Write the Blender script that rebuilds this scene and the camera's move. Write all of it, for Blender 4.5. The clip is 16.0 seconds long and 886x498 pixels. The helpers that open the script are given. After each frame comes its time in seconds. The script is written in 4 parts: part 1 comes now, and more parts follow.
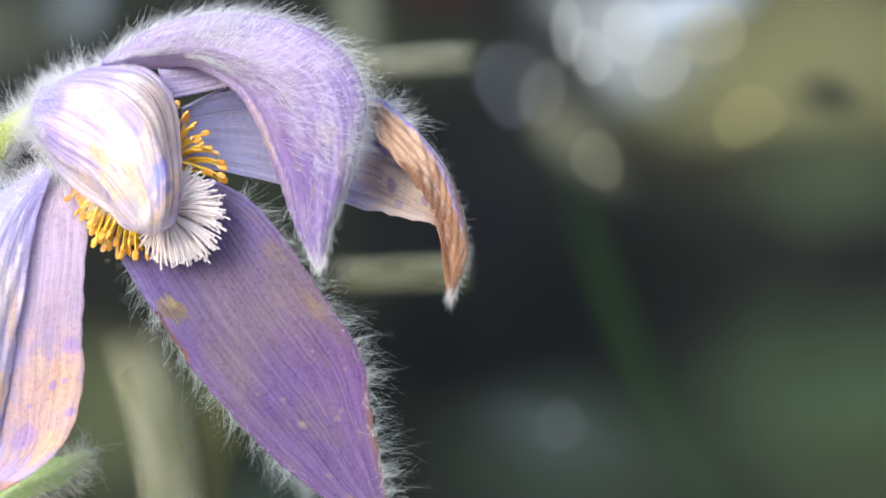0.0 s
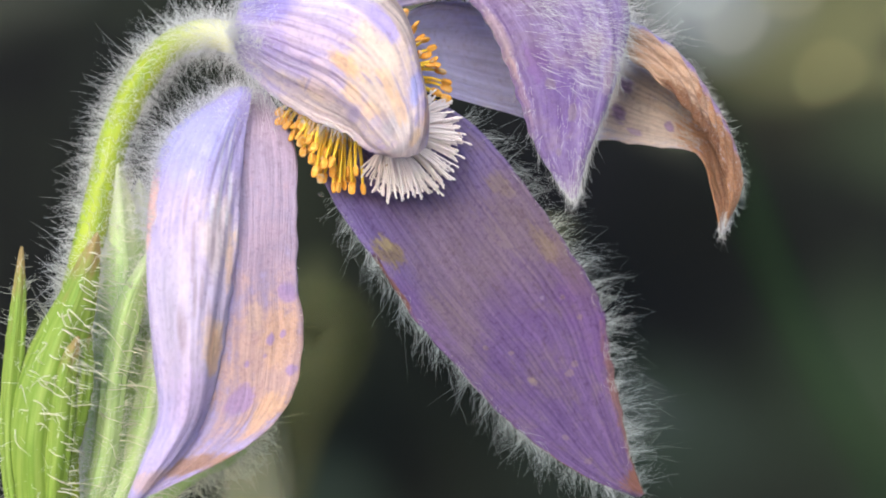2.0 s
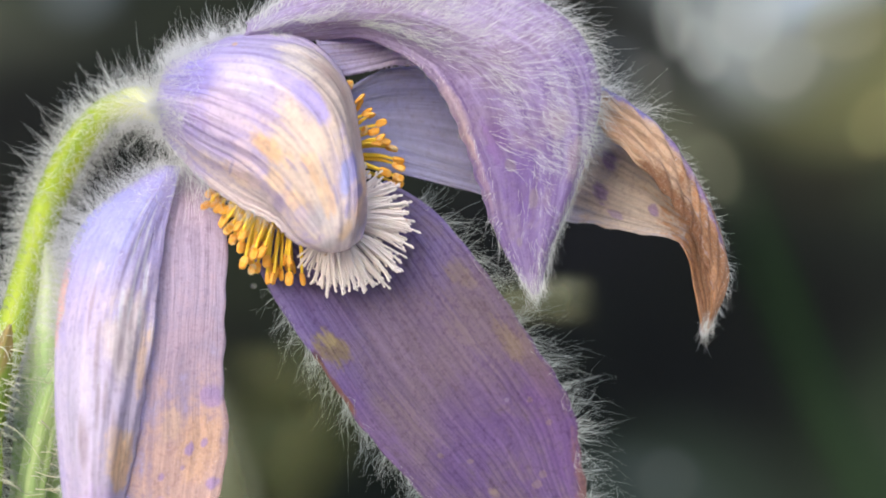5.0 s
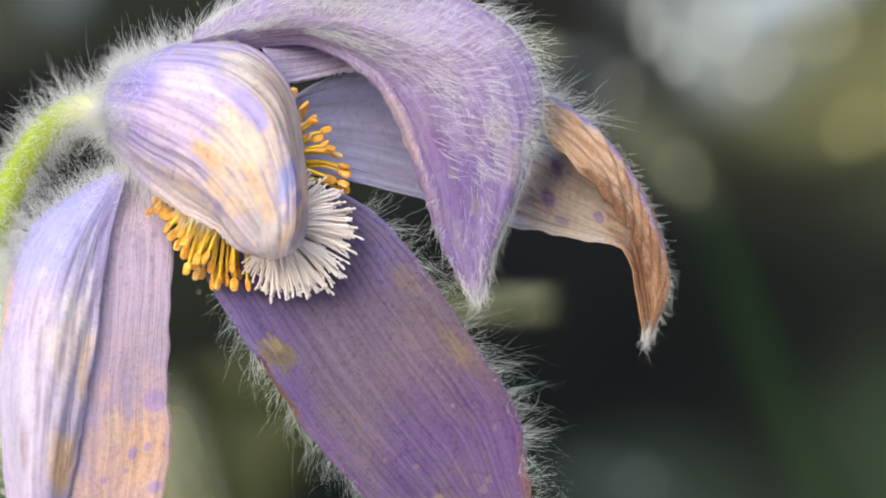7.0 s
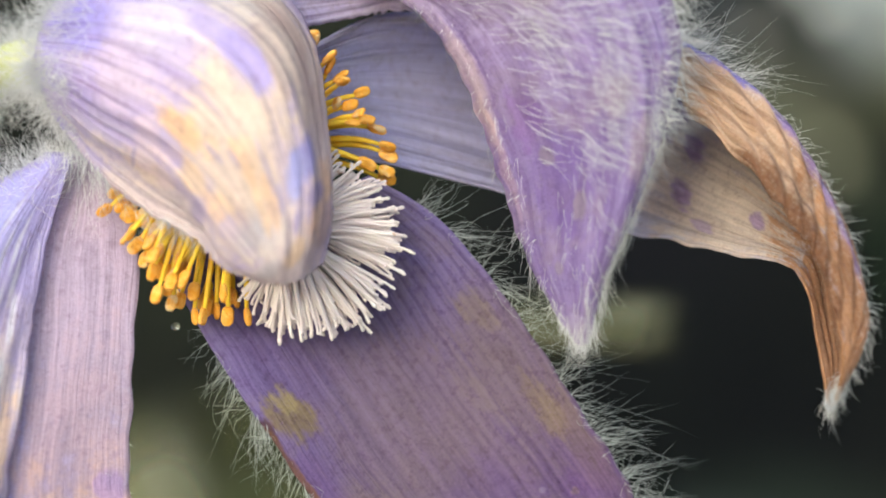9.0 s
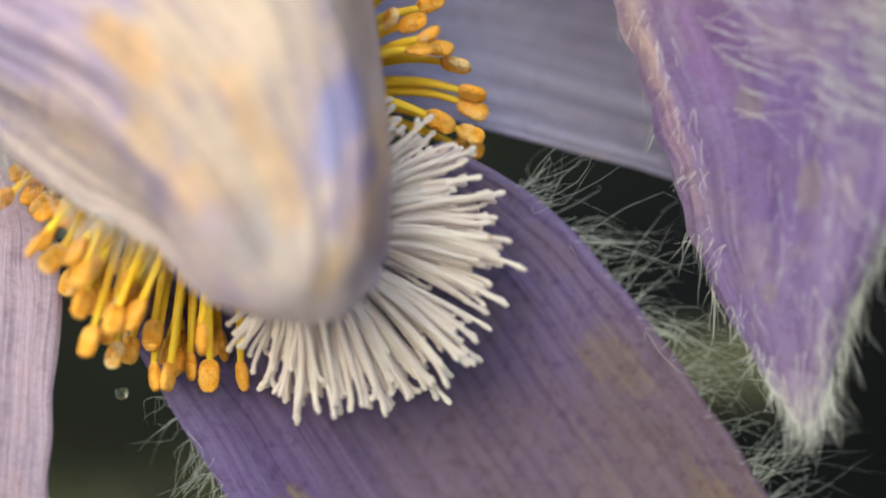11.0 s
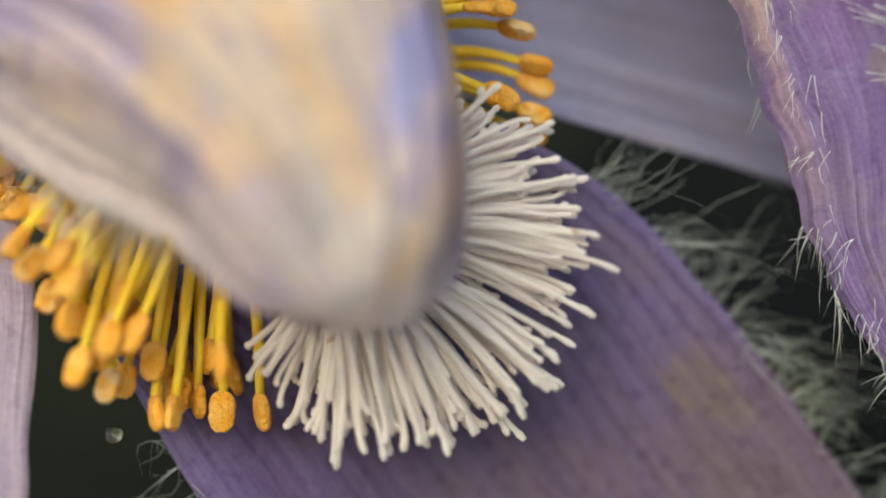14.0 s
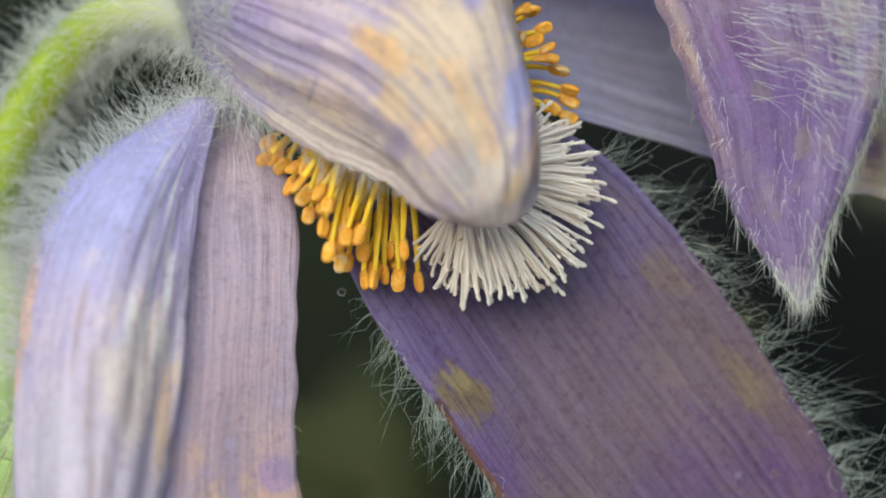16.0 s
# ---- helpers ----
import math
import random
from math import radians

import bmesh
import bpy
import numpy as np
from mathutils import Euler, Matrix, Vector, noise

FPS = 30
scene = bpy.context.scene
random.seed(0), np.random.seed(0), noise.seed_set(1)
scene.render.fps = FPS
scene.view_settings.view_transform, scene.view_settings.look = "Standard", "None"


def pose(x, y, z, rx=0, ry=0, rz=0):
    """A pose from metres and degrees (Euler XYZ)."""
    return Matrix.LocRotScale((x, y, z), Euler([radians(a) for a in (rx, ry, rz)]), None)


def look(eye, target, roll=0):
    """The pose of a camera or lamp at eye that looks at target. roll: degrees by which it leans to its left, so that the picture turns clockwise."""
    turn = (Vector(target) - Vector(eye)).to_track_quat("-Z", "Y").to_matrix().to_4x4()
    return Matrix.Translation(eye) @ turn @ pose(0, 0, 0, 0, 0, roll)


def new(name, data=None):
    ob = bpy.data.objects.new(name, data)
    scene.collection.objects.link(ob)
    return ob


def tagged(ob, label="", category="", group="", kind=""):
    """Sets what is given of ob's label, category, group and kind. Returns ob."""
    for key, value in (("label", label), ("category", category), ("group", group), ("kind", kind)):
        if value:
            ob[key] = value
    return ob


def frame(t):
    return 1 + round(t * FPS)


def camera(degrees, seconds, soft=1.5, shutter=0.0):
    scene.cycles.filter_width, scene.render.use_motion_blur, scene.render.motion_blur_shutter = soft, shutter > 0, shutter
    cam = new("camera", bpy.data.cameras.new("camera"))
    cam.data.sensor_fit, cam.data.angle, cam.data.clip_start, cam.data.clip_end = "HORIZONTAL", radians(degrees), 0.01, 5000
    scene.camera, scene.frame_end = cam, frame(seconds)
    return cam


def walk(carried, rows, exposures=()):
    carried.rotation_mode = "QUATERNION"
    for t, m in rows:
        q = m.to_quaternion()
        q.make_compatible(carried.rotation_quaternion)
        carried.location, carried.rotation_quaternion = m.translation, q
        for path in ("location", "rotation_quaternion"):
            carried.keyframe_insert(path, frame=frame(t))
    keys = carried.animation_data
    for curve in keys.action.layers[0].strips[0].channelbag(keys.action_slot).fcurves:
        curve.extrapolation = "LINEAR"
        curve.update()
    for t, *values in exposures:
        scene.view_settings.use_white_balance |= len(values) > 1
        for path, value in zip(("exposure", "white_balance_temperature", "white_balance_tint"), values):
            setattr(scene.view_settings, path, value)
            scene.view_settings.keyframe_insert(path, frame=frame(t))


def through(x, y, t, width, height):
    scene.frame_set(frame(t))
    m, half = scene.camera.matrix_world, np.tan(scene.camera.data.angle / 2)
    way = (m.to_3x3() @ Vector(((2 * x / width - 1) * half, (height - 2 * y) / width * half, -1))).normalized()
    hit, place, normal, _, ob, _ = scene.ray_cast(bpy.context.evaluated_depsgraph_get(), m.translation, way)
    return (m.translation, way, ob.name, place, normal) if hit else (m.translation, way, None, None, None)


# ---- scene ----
cam = camera(28, 16.0, 1.8)
cam.data.dof.use_dof, cam.data.dof.aperture_fstop, cam.data.dof.aperture_blades = True, 15.0, 0
PATH = [
    (0.0, look((0.08485, -0.24361, 0.17624), (0.06768, -0.14509, 0.17606), 0.18)),
    (0.5, look((0.04535, -0.25519, 0.17063), (0.03845, -0.15543, 0.17137), 0.49)),
    (1.0, look((0.02460, -0.24904, 0.16814), (0.02225, -0.14908, 0.16928), 0.22)),
    (1.5, look((0.02178, -0.23804, 0.16753), (0.01939, -0.13807, 0.16862), 0.42)),
    (2.0, look((-0.00528, -0.22000, 0.16082), (0.00089, -0.12023, 0.16363), -0.77)),
    (2.5, look((-0.01372, -0.20326, 0.16949), (-0.00419, -0.10372, 0.17018), 0.17)),
    (3.0, look((-0.00723, -0.19729, 0.17276), (-0.00016, -0.09754, 0.17382), 0.03)),
    (3.5, look((0.02089, -0.19816, 0.17855), (0.01541, -0.09831, 0.17824), -0.10)),
    (4.0, look((0.01704, -0.19710, 0.17320), (0.01341, -0.09717, 0.17431), 0.06)),
    (4.5, look((0.01790, -0.19723, 0.17441), (0.01514, -0.09728, 0.17582), 0.14)),
    (7.0, look((0.03085, -0.19806, 0.17638), (0.02578, -0.09820, 0.17764), 0.34)),
    (7.5, look((0.02892, -0.19866, 0.17564), (0.02461, -0.09877, 0.17719), 0.32)),
    (8.0, look((0.03244, -0.19924, 0.17202), (0.02632, -0.09946, 0.17472), 0.39)),
    (8.5, look((0.03267, -0.16955, 0.17256), (0.02501, -0.06988, 0.17508), 0.59)),
    (9.0, look((0.02569, -0.13520, 0.18082), (0.01710, -0.03557, 0.18039), 0.75)),
    (11.5, look((0.01177, -0.07766, 0.18006), (0.00584, 0.02216, 0.18063), 0.14)),
    (12.0, look((0.00896, -0.07396, 0.17951), (0.00632, 0.02600, 0.17847), 0.09)),
    (12.5, look((0.00887, -0.06902, 0.17897), (0.00445, 0.03087, 0.18082), -0.26)),
    (13.0, look((0.00543, -0.06741, 0.17994), (0.00447, 0.03246, 0.18481), -0.45)),
    (13.5, look((0.00498, -0.06622, 0.17962), (0.00662, 0.03369, 0.18372), -0.64)),
    (14.0, look((0.00607, -0.06613, 0.17693), (0.00531, 0.03370, 0.18274), -0.50)),
    (14.5, look((0.00750, -0.06632, 0.17674), (0.00206, 0.03342, 0.18154), -0.45)),
    (15.0, look((0.01086, -0.08038, 0.18046), (0.00259, 0.01928, 0.17964), -0.36)),
    (15.5, look((0.00666, -0.09850, 0.17760), (0.00384, 0.00146, 0.17694), -0.25)),
    (16.0, look((-0.00097, -0.12080, 0.16976), (0.00002, -0.02098, 0.17562), -0.44)),
]
EXPOSURES = [(0.0, 1.50, 5650.0, 6.0), (1.5, 1.20, 5750.0, 6.0), (3.5, 0.98, 5850.0, 5.0), (7.0, 1.08, 6050.0, 2.0), (9.0, 1.08, 6170.0, -1.0), (11.5, 0.66, 6330.0, -8.0), (13.5, 0.58, 6400.0, -9.0), (14.5, 0.62, 6380.0, -10.0), (16.0, 0.62, 5970.0, -12.0)]
walk(cam, PATH, EXPOSURES)

# ---- light ----
SUN_DIR = Vector((-0.26, -0.90, 0.34)).normalized()  # towards the sun
world = bpy.data.worlds.new("world")
scene.world = world
world.use_nodes = True
sky = world.node_tree.nodes.new("ShaderNodeTexSky")
sky.sky_type, sky.sun_disc = "NISHITA", False
sky.air_density, sky.dust_density, sky.ozone_density = 0.8, 2.5, 1.0
sky.sun_elevation = math.asin(SUN_DIR.z)
sky.sun_rotation = math.atan2(SUN_DIR.x, SUN_DIR.y)
world.node_tree.nodes["Background"].inputs[1].default_value = 0.15
world.node_tree.links.new(sky.outputs[0], world.node_tree.nodes["Background"].inputs[0])
sun = new("sun", bpy.data.lights.new("sun", "SUN"))
sun.data.energy, sun.data.angle, sun.data.color = 1.25, radians(85), (1.0, 0.955, 0.89)
sun.matrix_world = look(SUN_DIR * 3, (0, 0, 0))

ORIGIN = np.array([0.0, 0.0, 0.17])   # middle of the bloom
MM = 0.001
rng = np.random.default_rng(7)


# ---- material helpers ----
class Nodes:
    """A small helper round one node material."""

    def __init__(self, name):
        self.m = bpy.data.materials.new(name)
        self.m.use_nodes = True
        self.t = self.m.node_tree
        self.t.nodes.clear()
        self.out = self.t.nodes.new("ShaderNodeOutputMaterial")

    def node(self, kind, **values):
        n = self.t.nodes.new(kind)
        for key, v in values.items():
            setattr(n, key, v)
        return n

    def put(self, socket, v):
        if isinstance(v, bpy.types.NodeSocket):
            self.t.links.new(v, socket)
        elif isinstance(v, (tuple, list)) and len(v) == 3 and socket.type == "RGBA":
            socket.default_value = (*v, 1)
        else:
            socket.default_value = v

    def math(self, op, a, b=0.0, c=None, clamp=False):
        n = self.node("ShaderNodeMath", operation=op, use_clamp=clamp)
        self.put(n.inputs[0], a)
        self.put(n.inputs[1], b)
        if c is not None:
            self.put(n.inputs[2], c)
        return n.outputs[0]

    def step(self, v, lo, hi, to_lo=0.0, to_hi=1.0):
        n = self.node("ShaderNodeMapRange", interpolation_type="SMOOTHSTEP")
        for i, x in enumerate((v, lo, hi, to_lo, to_hi)):
            self.put(n.inputs[i], x)
        return n.outputs[0]

    def mix(self, f, a, b):
        n = self.node("ShaderNodeMix", data_type="RGBA")
        self.put(n.inputs[0], f)
        self.put(n.inputs[6], a)
        self.put(n.inputs[7], b)
        return n.outputs[2]

    def mul(self, f, a, b):
        n = self.node("ShaderNodeMix", data_type="RGBA", blend_type="MULTIPLY")
        self.put(n.inputs[0], f)
        self.put(n.inputs[6], a)
        self.put(n.inputs[7], b)
        return n.outputs[2]

    def xyz(self, x, y, z=0.0):
        n = self.node("ShaderNodeCombineXYZ")
        for i, v in enumerate((x, y, z)):
            self.put(n.inputs[i], v)
        return n.outputs[0]

    def noise(self, vec, scale=1.0, detail=3.0, rough=0.55):
        n = self.node("ShaderNodeTexNoise")
        self.put(n.inputs["Vector"], vec)
        n.inputs["Scale"].default_value, n.inputs["Detail"].default_value, n.inputs["Roughness"].default_value = scale, detail, rough
        return n.outputs[0]

    def uv(self):
        n = self.node("ShaderNodeSeparateXYZ")
        self.t.links.new(self.node("ShaderNodeTexCoord").outputs["UV"], n.inputs[0])
        return n.outputs[0], n.outputs[1]

    def place(self):
        return self.node("ShaderNodeNewGeometry").outputs["Position"]

    def random(self):
        return self.node("ShaderNodeObjectInfo").outputs["Random"]

    def finish(self, colour, rough=0.6, through=0.0, height=None, bump=0.3, depth=0.0002, sheen=0.0, spec=0.3):
        p = self.node("ShaderNodeBsdfPrincipled")
        self.put(p.inputs["Base Color"], colour)
        self.put(p.inputs["Roughness"], rough)
        p.inputs["Specular IOR Level"].default_value = spec
        p.inputs["Sheen Weight"].default_value = sheen
        normal = None
        if height is not None:
            b = self.node("ShaderNodeBump")
            b.inputs["Strength"].default_value, b.inputs["Distance"].default_value = bump, depth
            self.put(b.inputs["Height"], height)
            normal = b.outputs[0]
            self.put(p.inputs["Normal"], normal)
        last = p.outputs[0]
        if through:
            tr = self.node("ShaderNodeBsdfTranslucent")
            self.put(tr.inputs[0], colour)
            if normal is not None:
                self.put(tr.inputs["Normal"], normal)
            mx = self.node("ShaderNodeMixShader")
            mx.inputs[0].default_value = through
            self.t.links.new(last, mx.inputs[1])
            self.t.links.new(tr.outputs[0], mx.inputs[2])
            last = mx.outputs[0]
        self.t.links.new(last, self.out.inputs[0])
        return self.m


def tepal_material(name, light, deep, grey_tint, seed, width, length, marks=(), rim=None, veins=0.5, grey=0.3, lines=0.3, through=0.35, bump=0.0006, stripes=None, foot=0.4, grain=0.5):
    """Silky tepal, width by length in mm: long veins, mottling, single marks of wear, withering and painted light, an
    uneven dry rim.
    """
    n = Nodes(name)
    u, v = n.uv()
    x, y = n.math("MULTIPLY", u, width), n.math("MULTIPLY", v, length)
    sway = n.noise(n.xyz(n.math("MULTIPLY", x, 0.12), n.math("MULTIPLY", y, 0.12), seed + 2), 1.0, 2.0)
    x = n.math("MULTIPLY_ADD", n.math("SUBTRACT", sway, 0.5), 1.2, x)

    def field(kx, ky, shift, detail=3.0, rough=0.55):
        return n.noise(n.xyz(n.math("MULTIPLY", x, kx), n.math("MULTIPLY", y, ky), seed + shift), 1.0, detail, rough)

    broad = field(0.9, 0.045, 0)
    strand = field(1.9, 0.08, 5, 2.0)
    fine = field(5.0, 0.22, 11, 2.0)
    patch = field(0.16, 0.12, 17, 4.0, 0.6)
    mott = field(0.55, 0.38, 23, 5.0, 0.65)
    speck = n.noise(n.place(), 1500.0, 3.0, 0.65)
    dust = n.noise(n.place(), 4600.0, 2.0, 0.7)
    col = n.mix(n.math("MULTIPLY", n.step(n.math("ADD", n.math("MULTIPLY", broad, 0.65), n.math("MULTIPLY", strand, 0.35)), 0.38, 0.62), veins), light, deep)
    # bluer towards the foot
    col = n.mix(n.step(v, 0.45, 0.0, 0.0, foot), col, (0.36, 0.35, 0.78))
    # greyish and violet mottling
    col = n.mix(n.step(n.math("ADD", n.math("MULTIPLY", patch, 0.5), n.math("MULTIPLY", mott, 0.5)), 0.46, 0.62, 0.0, grey), col, grey_tint)
    col = n.mix(n.step(n.math("ADD", n.math("MULTIPLY", patch, 0.4), n.math("MULTIPLY", mott, 0.6)), 0.46, 0.34, 0.0, grey), col, tuple(c * 0.85 for c in deep))
    if stripes:
        wave = n.math("SINE", n.math("MULTIPLY", x, 6.283 * stripes[0] / width))
        wave = n.math("MULTIPLY", n.step(wave, 0.0, 0.95), n.step(n.math("ADD", broad, n.math("MULTIPLY", patch, 0.6)), 0.55, 0.95))
        col = n.mix(n.math("MULTIPLY", wave, stripes[1]), col, tuple(c * 0.72 for c in deep))
    if rim:
        tint, wide, start = rim
        side = n.math("MULTIPLY", n.math("MINIMUM", u, n.math("SUBTRACT", 1.0, u)), width)
        edge = n.step(n.math("MULTIPLY_ADD", n.math("SUBTRACT", mott, 0.5), wide * 3.0, side), wide, wide * 0.3)
        col = n.mix(n.math("MULTIPLY", edge, n.step(v, start, start + 0.25, 0.0, 0.9)), col, tint)
    # single marks: place, reach, colour, strength, softness
    for mu, mv, ru, rv, tint, amount, *soft in marks:
        soft = soft[0] if soft else 0.14
        a = n.math("MULTIPLY", n.math("SUBTRACT", u, mu), 1 / ru)
        b = n.math("MULTIPLY", n.math("SUBTRACT", v, mv), 1 / rv)
        d = n.math("SQRT", n.math("ADD", n.math("MULTIPLY", a, a), n.math("MULTIPLY", b, b)))
        d = n.math("MULTIPLY_ADD", n.math("SUBTRACT", mott, 0.5), 1.9, d)
        d = n.math("MULTIPLY_ADD", n.math("SUBTRACT", strand, 0.5), 0.8, d)
        d = n.math("MULTIPLY_ADD", n.math("SUBTRACT", speck, 0.5), 0.5, d)
        tint = n.mix(n.step(n.math("MULTIPLY_ADD", strand, 0.5, n.math("MULTIPLY", mott, 0.5)), 0.38, 0.62), tint, tuple(c * 0.76 for c in tint))
        col = n.mix(n.step(d, 1.05 + soft, 0.80 - soft, 0.0, amount), col, tint)
    # sunken fibres, then the grain of the skin
    fade = n.step(patch, 0.35, 0.65, 0.35, 1.0)
    col = n.mul(n.math("MULTIPLY", n.step(strand, 0.46, 0.70, 0.0, lines), fade), col, (0.60, 0.50, 0.64))
    col = n.mul(n.math("MULTIPLY", n.step(fine, 0.48, 0.72, 0.0, lines * 0.7), fade), col, (0.72, 0.64, 0.74))
    col = n.mul(n.step(speck, 0.50, 0.68, 0.0, grain), col, (0.68, 0.62, 0.66))
    col = n.mul(n.step(dust, 0.50, 0.75, 0.0, grain), col, (0.72, 0.68, 0.72))
    col = n.mix(n.step(dust, 0.48, 0.28, 0.0, grain * 0.3), col, tuple(min(0.95, c * 1.3) for c in light))
    high = n.math("ADD", n.math("MULTIPLY", broad, 0.7), n.math("ADD", n.math("MULTIPLY", strand, -0.9), n.math("ADD", n.math("MULTIPLY", fine, -0.35), n.math("MULTIPLY", dust, 0.12))))
    return n.finish(col, 0.66, through, high, 0.6, bump, 0.06, 0.18)


def hair_material(name, colour, through=0.3):
    n = Nodes(name)
    col = n.mix(n.noise(n.place(), 900.0, 1.0), colour, tuple(c * 0.8 for c in colour))
    return n.finish(col, 0.4, through, spec=0.4)


def soft_material(name, colour, dark, density=1.0):
    """A blade whose rim and ends fade to clear, in place of lens blur."""
    n = Nodes(name)
    u, v = n.uv()
    streak = n.noise(n.xyz(n.math("MULTIPLY", u, 3.0), n.math("MULTIPLY", v, 3.0)), 1.0, 1.0)
    col = n.mix(n.step(streak, 0.3, 0.7), colour, dark)
    edge = n.math("MULTIPLY", n.math("MULTIPLY", u, n.math("SUBTRACT", 1.0, u)), 4.0)
    ends = n.math("MULTIPLY", n.step(v, 0.0, 0.3), n.step(v, 1.0, 0.8))
    f = n.math("MULTIPLY", n.math("MULTIPLY", n.step(edge, 0.0, 1.0), ends), density)
    d = n.node("ShaderNodeBsdfDiffuse")
    n.put(d.inputs[0], col)
    tr = n.node("ShaderNodeBsdfTransparent")
    mx = n.node("ShaderNodeMixShader")
    n.put(mx.inputs[0], f)
    n.t.links.new(tr.outputs[0], mx.inputs[1])
    n.t.links.new(d.outputs[0], mx.inputs[2])
    n.t.links.new(mx.outputs[0], n.out.inputs[0])
    return n.m


CREAM = (0.86, 0.71, 0.63)
ORANGE = (0.90, 0.60, 0.36)
FURROW = (0.56, 0.40, 0.37)
PINK = (0.86, 0.70, 0.84)
GRAPE = (0.38, 0.27, 0.54)
INK = (0.40, 0.33, 0.62)
SLATE = (0.58, 0.56, 0.66)
PEACH = (0.92, 0.70, 0.52)
FRONT_WASH = [
    # the cream along the lower edge is partly painted light, lifting its shade
    (0.400, 0.181, 0.136, 0.107, PINK, 0.60, 0.30), (0.06, 0.45, 0.16, 0.32, (0.90, 0.77, 0.68), 0.70, 0.30), (0.45, 0.56, 0.30, 0.26, CREAM, 0.55, 0.30),
    (0.50, 0.90, 0.60, 0.16, (0.90, 0.78, 0.72), 0.65, 0.25), (0.74, 0.80, 0.10, 0.05, (0.56, 0.46, 0.76), 0.7, 0.1), (0.62, 0.74, 0.03, 0.06, (0.56, 0.47, 0.74), 0.6),
    (0.85, 0.62, 0.20, 0.30, CREAM, 0.80, 0.25), (0.433, 0.500, 0.157, 0.177, CREAM, 0.95, 0.22), (0.758, 0.500, 0.202, 0.133, CREAM, 0.90, 0.15),
    (0.767, 0.350, 0.163, 0.065, (0.95, 0.85, 0.78), 0.70, 0.20), (0.567, 0.250, 0.082, 0.078, (0.88, 0.82, 0.95), 0.60, 0.30), (0.358, 0.713, 0.145, 0.100, (0.86, 0.78, 0.76), 0.55, 0.30)]
FRONT_BLOTCHES = [
    (0.158, 0.319, 0.082, 0.064, (0.92, 0.74, 0.64), 0.70, 0.20), (0.367, 0.363, 0.037, 0.061, ORANGE, 0.85), (0.433, 0.537, 0.024, 0.067, ORANGE, 0.60),
    (0.833, 0.788, 0.160, 0.092, ORANGE, 0.60), (0.467, 0.663, 0.028, 0.081, ORANGE, 0.55), (0.275, 0.513, 0.031, 0.067, ORANGE, 0.50),
    (0.533, 0.088, 0.105, 0.082, (0.42, 0.36, 0.85), 0.80, 0.20), (0.300, 0.113, 0.088, 0.064, (0.50, 0.40, 0.80), 0.60, 0.20), (0.600, 0.438, 0.047, 0.071, (0.50, 0.42, 0.86), 0.85, 0.12),
    (0.600, 0.350, 0.027, 0.057, (0.52, 0.44, 0.82), 0.60), (0.667, 0.669, 0.106, 0.041, (0.46, 0.42, 0.86), 0.90), (0.942, 0.850, 0.131, 0.075, (0.52, 0.43, 0.70), 0.60)]
FRONT_STREAKS = [
    (0.175, 0.475, 0.088, 0.040, (0.48, 0.38, 0.68), 0.30, 0.3), (0.350, 0.675, 0.057, 0.047, (0.55, 0.50, 0.62), 0.35, 0.3), (0.792, 0.175, 0.030, 0.007, ORANGE, 0.70),
    (0.825, 0.425, 0.029, 0.063, FURROW, 0.56), (0.850, 0.481, 0.036, 0.062, FURROW, 0.56), (0.817, 0.544, 0.036, 0.063, FURROW, 0.52),
    (0.875, 0.613, 0.047, 0.046, FURROW, 0.45), (0.642, 0.506, 0.008, 0.055, FURROW, 0.38), (0.333, 0.200, 0.012, 0.086, GRAPE, 0.56),
    (0.300, 0.306, 0.010, 0.079, GRAPE, 0.45), (0.458, 0.356, 0.007, 0.088, GRAPE, 0.38), (0.467, 0.294, 0.007, 0.083, GRAPE, 0.45)]
FRONT_FLECKS = [
    (0.492, 0.213, 0.008, 0.091, GRAPE, 0.38), (0.425, 0.138, 0.010, 0.071, GRAPE, 0.45), (0.275, 0.431, 0.039, 0.049, PEACH, 0.80, 0.2),
    (0.425, 0.656, 0.023, 0.088, PEACH, 0.75), (0.583, 0.875, 0.109, 0.054, PEACH, 0.80, 0.2), (0.317, 0.550, 0.026, 0.051, PEACH, 0.70),
    (0.458, 0.537, 0.022, 0.040, PEACH, 0.70), (0.383, 0.438, 0.035, 0.025, PEACH, 0.70), (0.608, 0.675, 0.073, 0.045, (0.55, 0.54, 0.93), 0.90),
    (0.742, 0.750, 0.084, 0.031, INK, 0.80), (0.175, 0.475, 0.072, 0.026, INK, 0.45, 0.3), (0.592, 0.788, 0.021, 0.029, INK, 0.75)]
FRONT_SPOTS = [
    (0.325, 0.663, 0.070, 0.061, SLATE, 0.40, 0.35), (0.342, 0.900, 0.129, 0.059, SLATE, 0.50, 0.30), (0.383, 0.456, 0.007, 0.036, INK, 0.60),
    (0.417, 0.506, 0.007, 0.032, INK, 0.60), (0.492, 0.600, 0.009, 0.055, INK, 0.55), (0.508, 0.681, 0.009, 0.037, INK, 0.60),
    (0.250, 0.294, 0.101, 0.036, PINK, 0.60, 0.3), (0.167, 0.275, 0.058, 0.005, INK, 0.50), (0.208, 0.356, 0.102, 0.027, PINK, 0.50, 0.3),
    (0.867, 0.850, 0.090, 0.065, (0.66, 0.48, 0.46), 0.70, 0.2)]
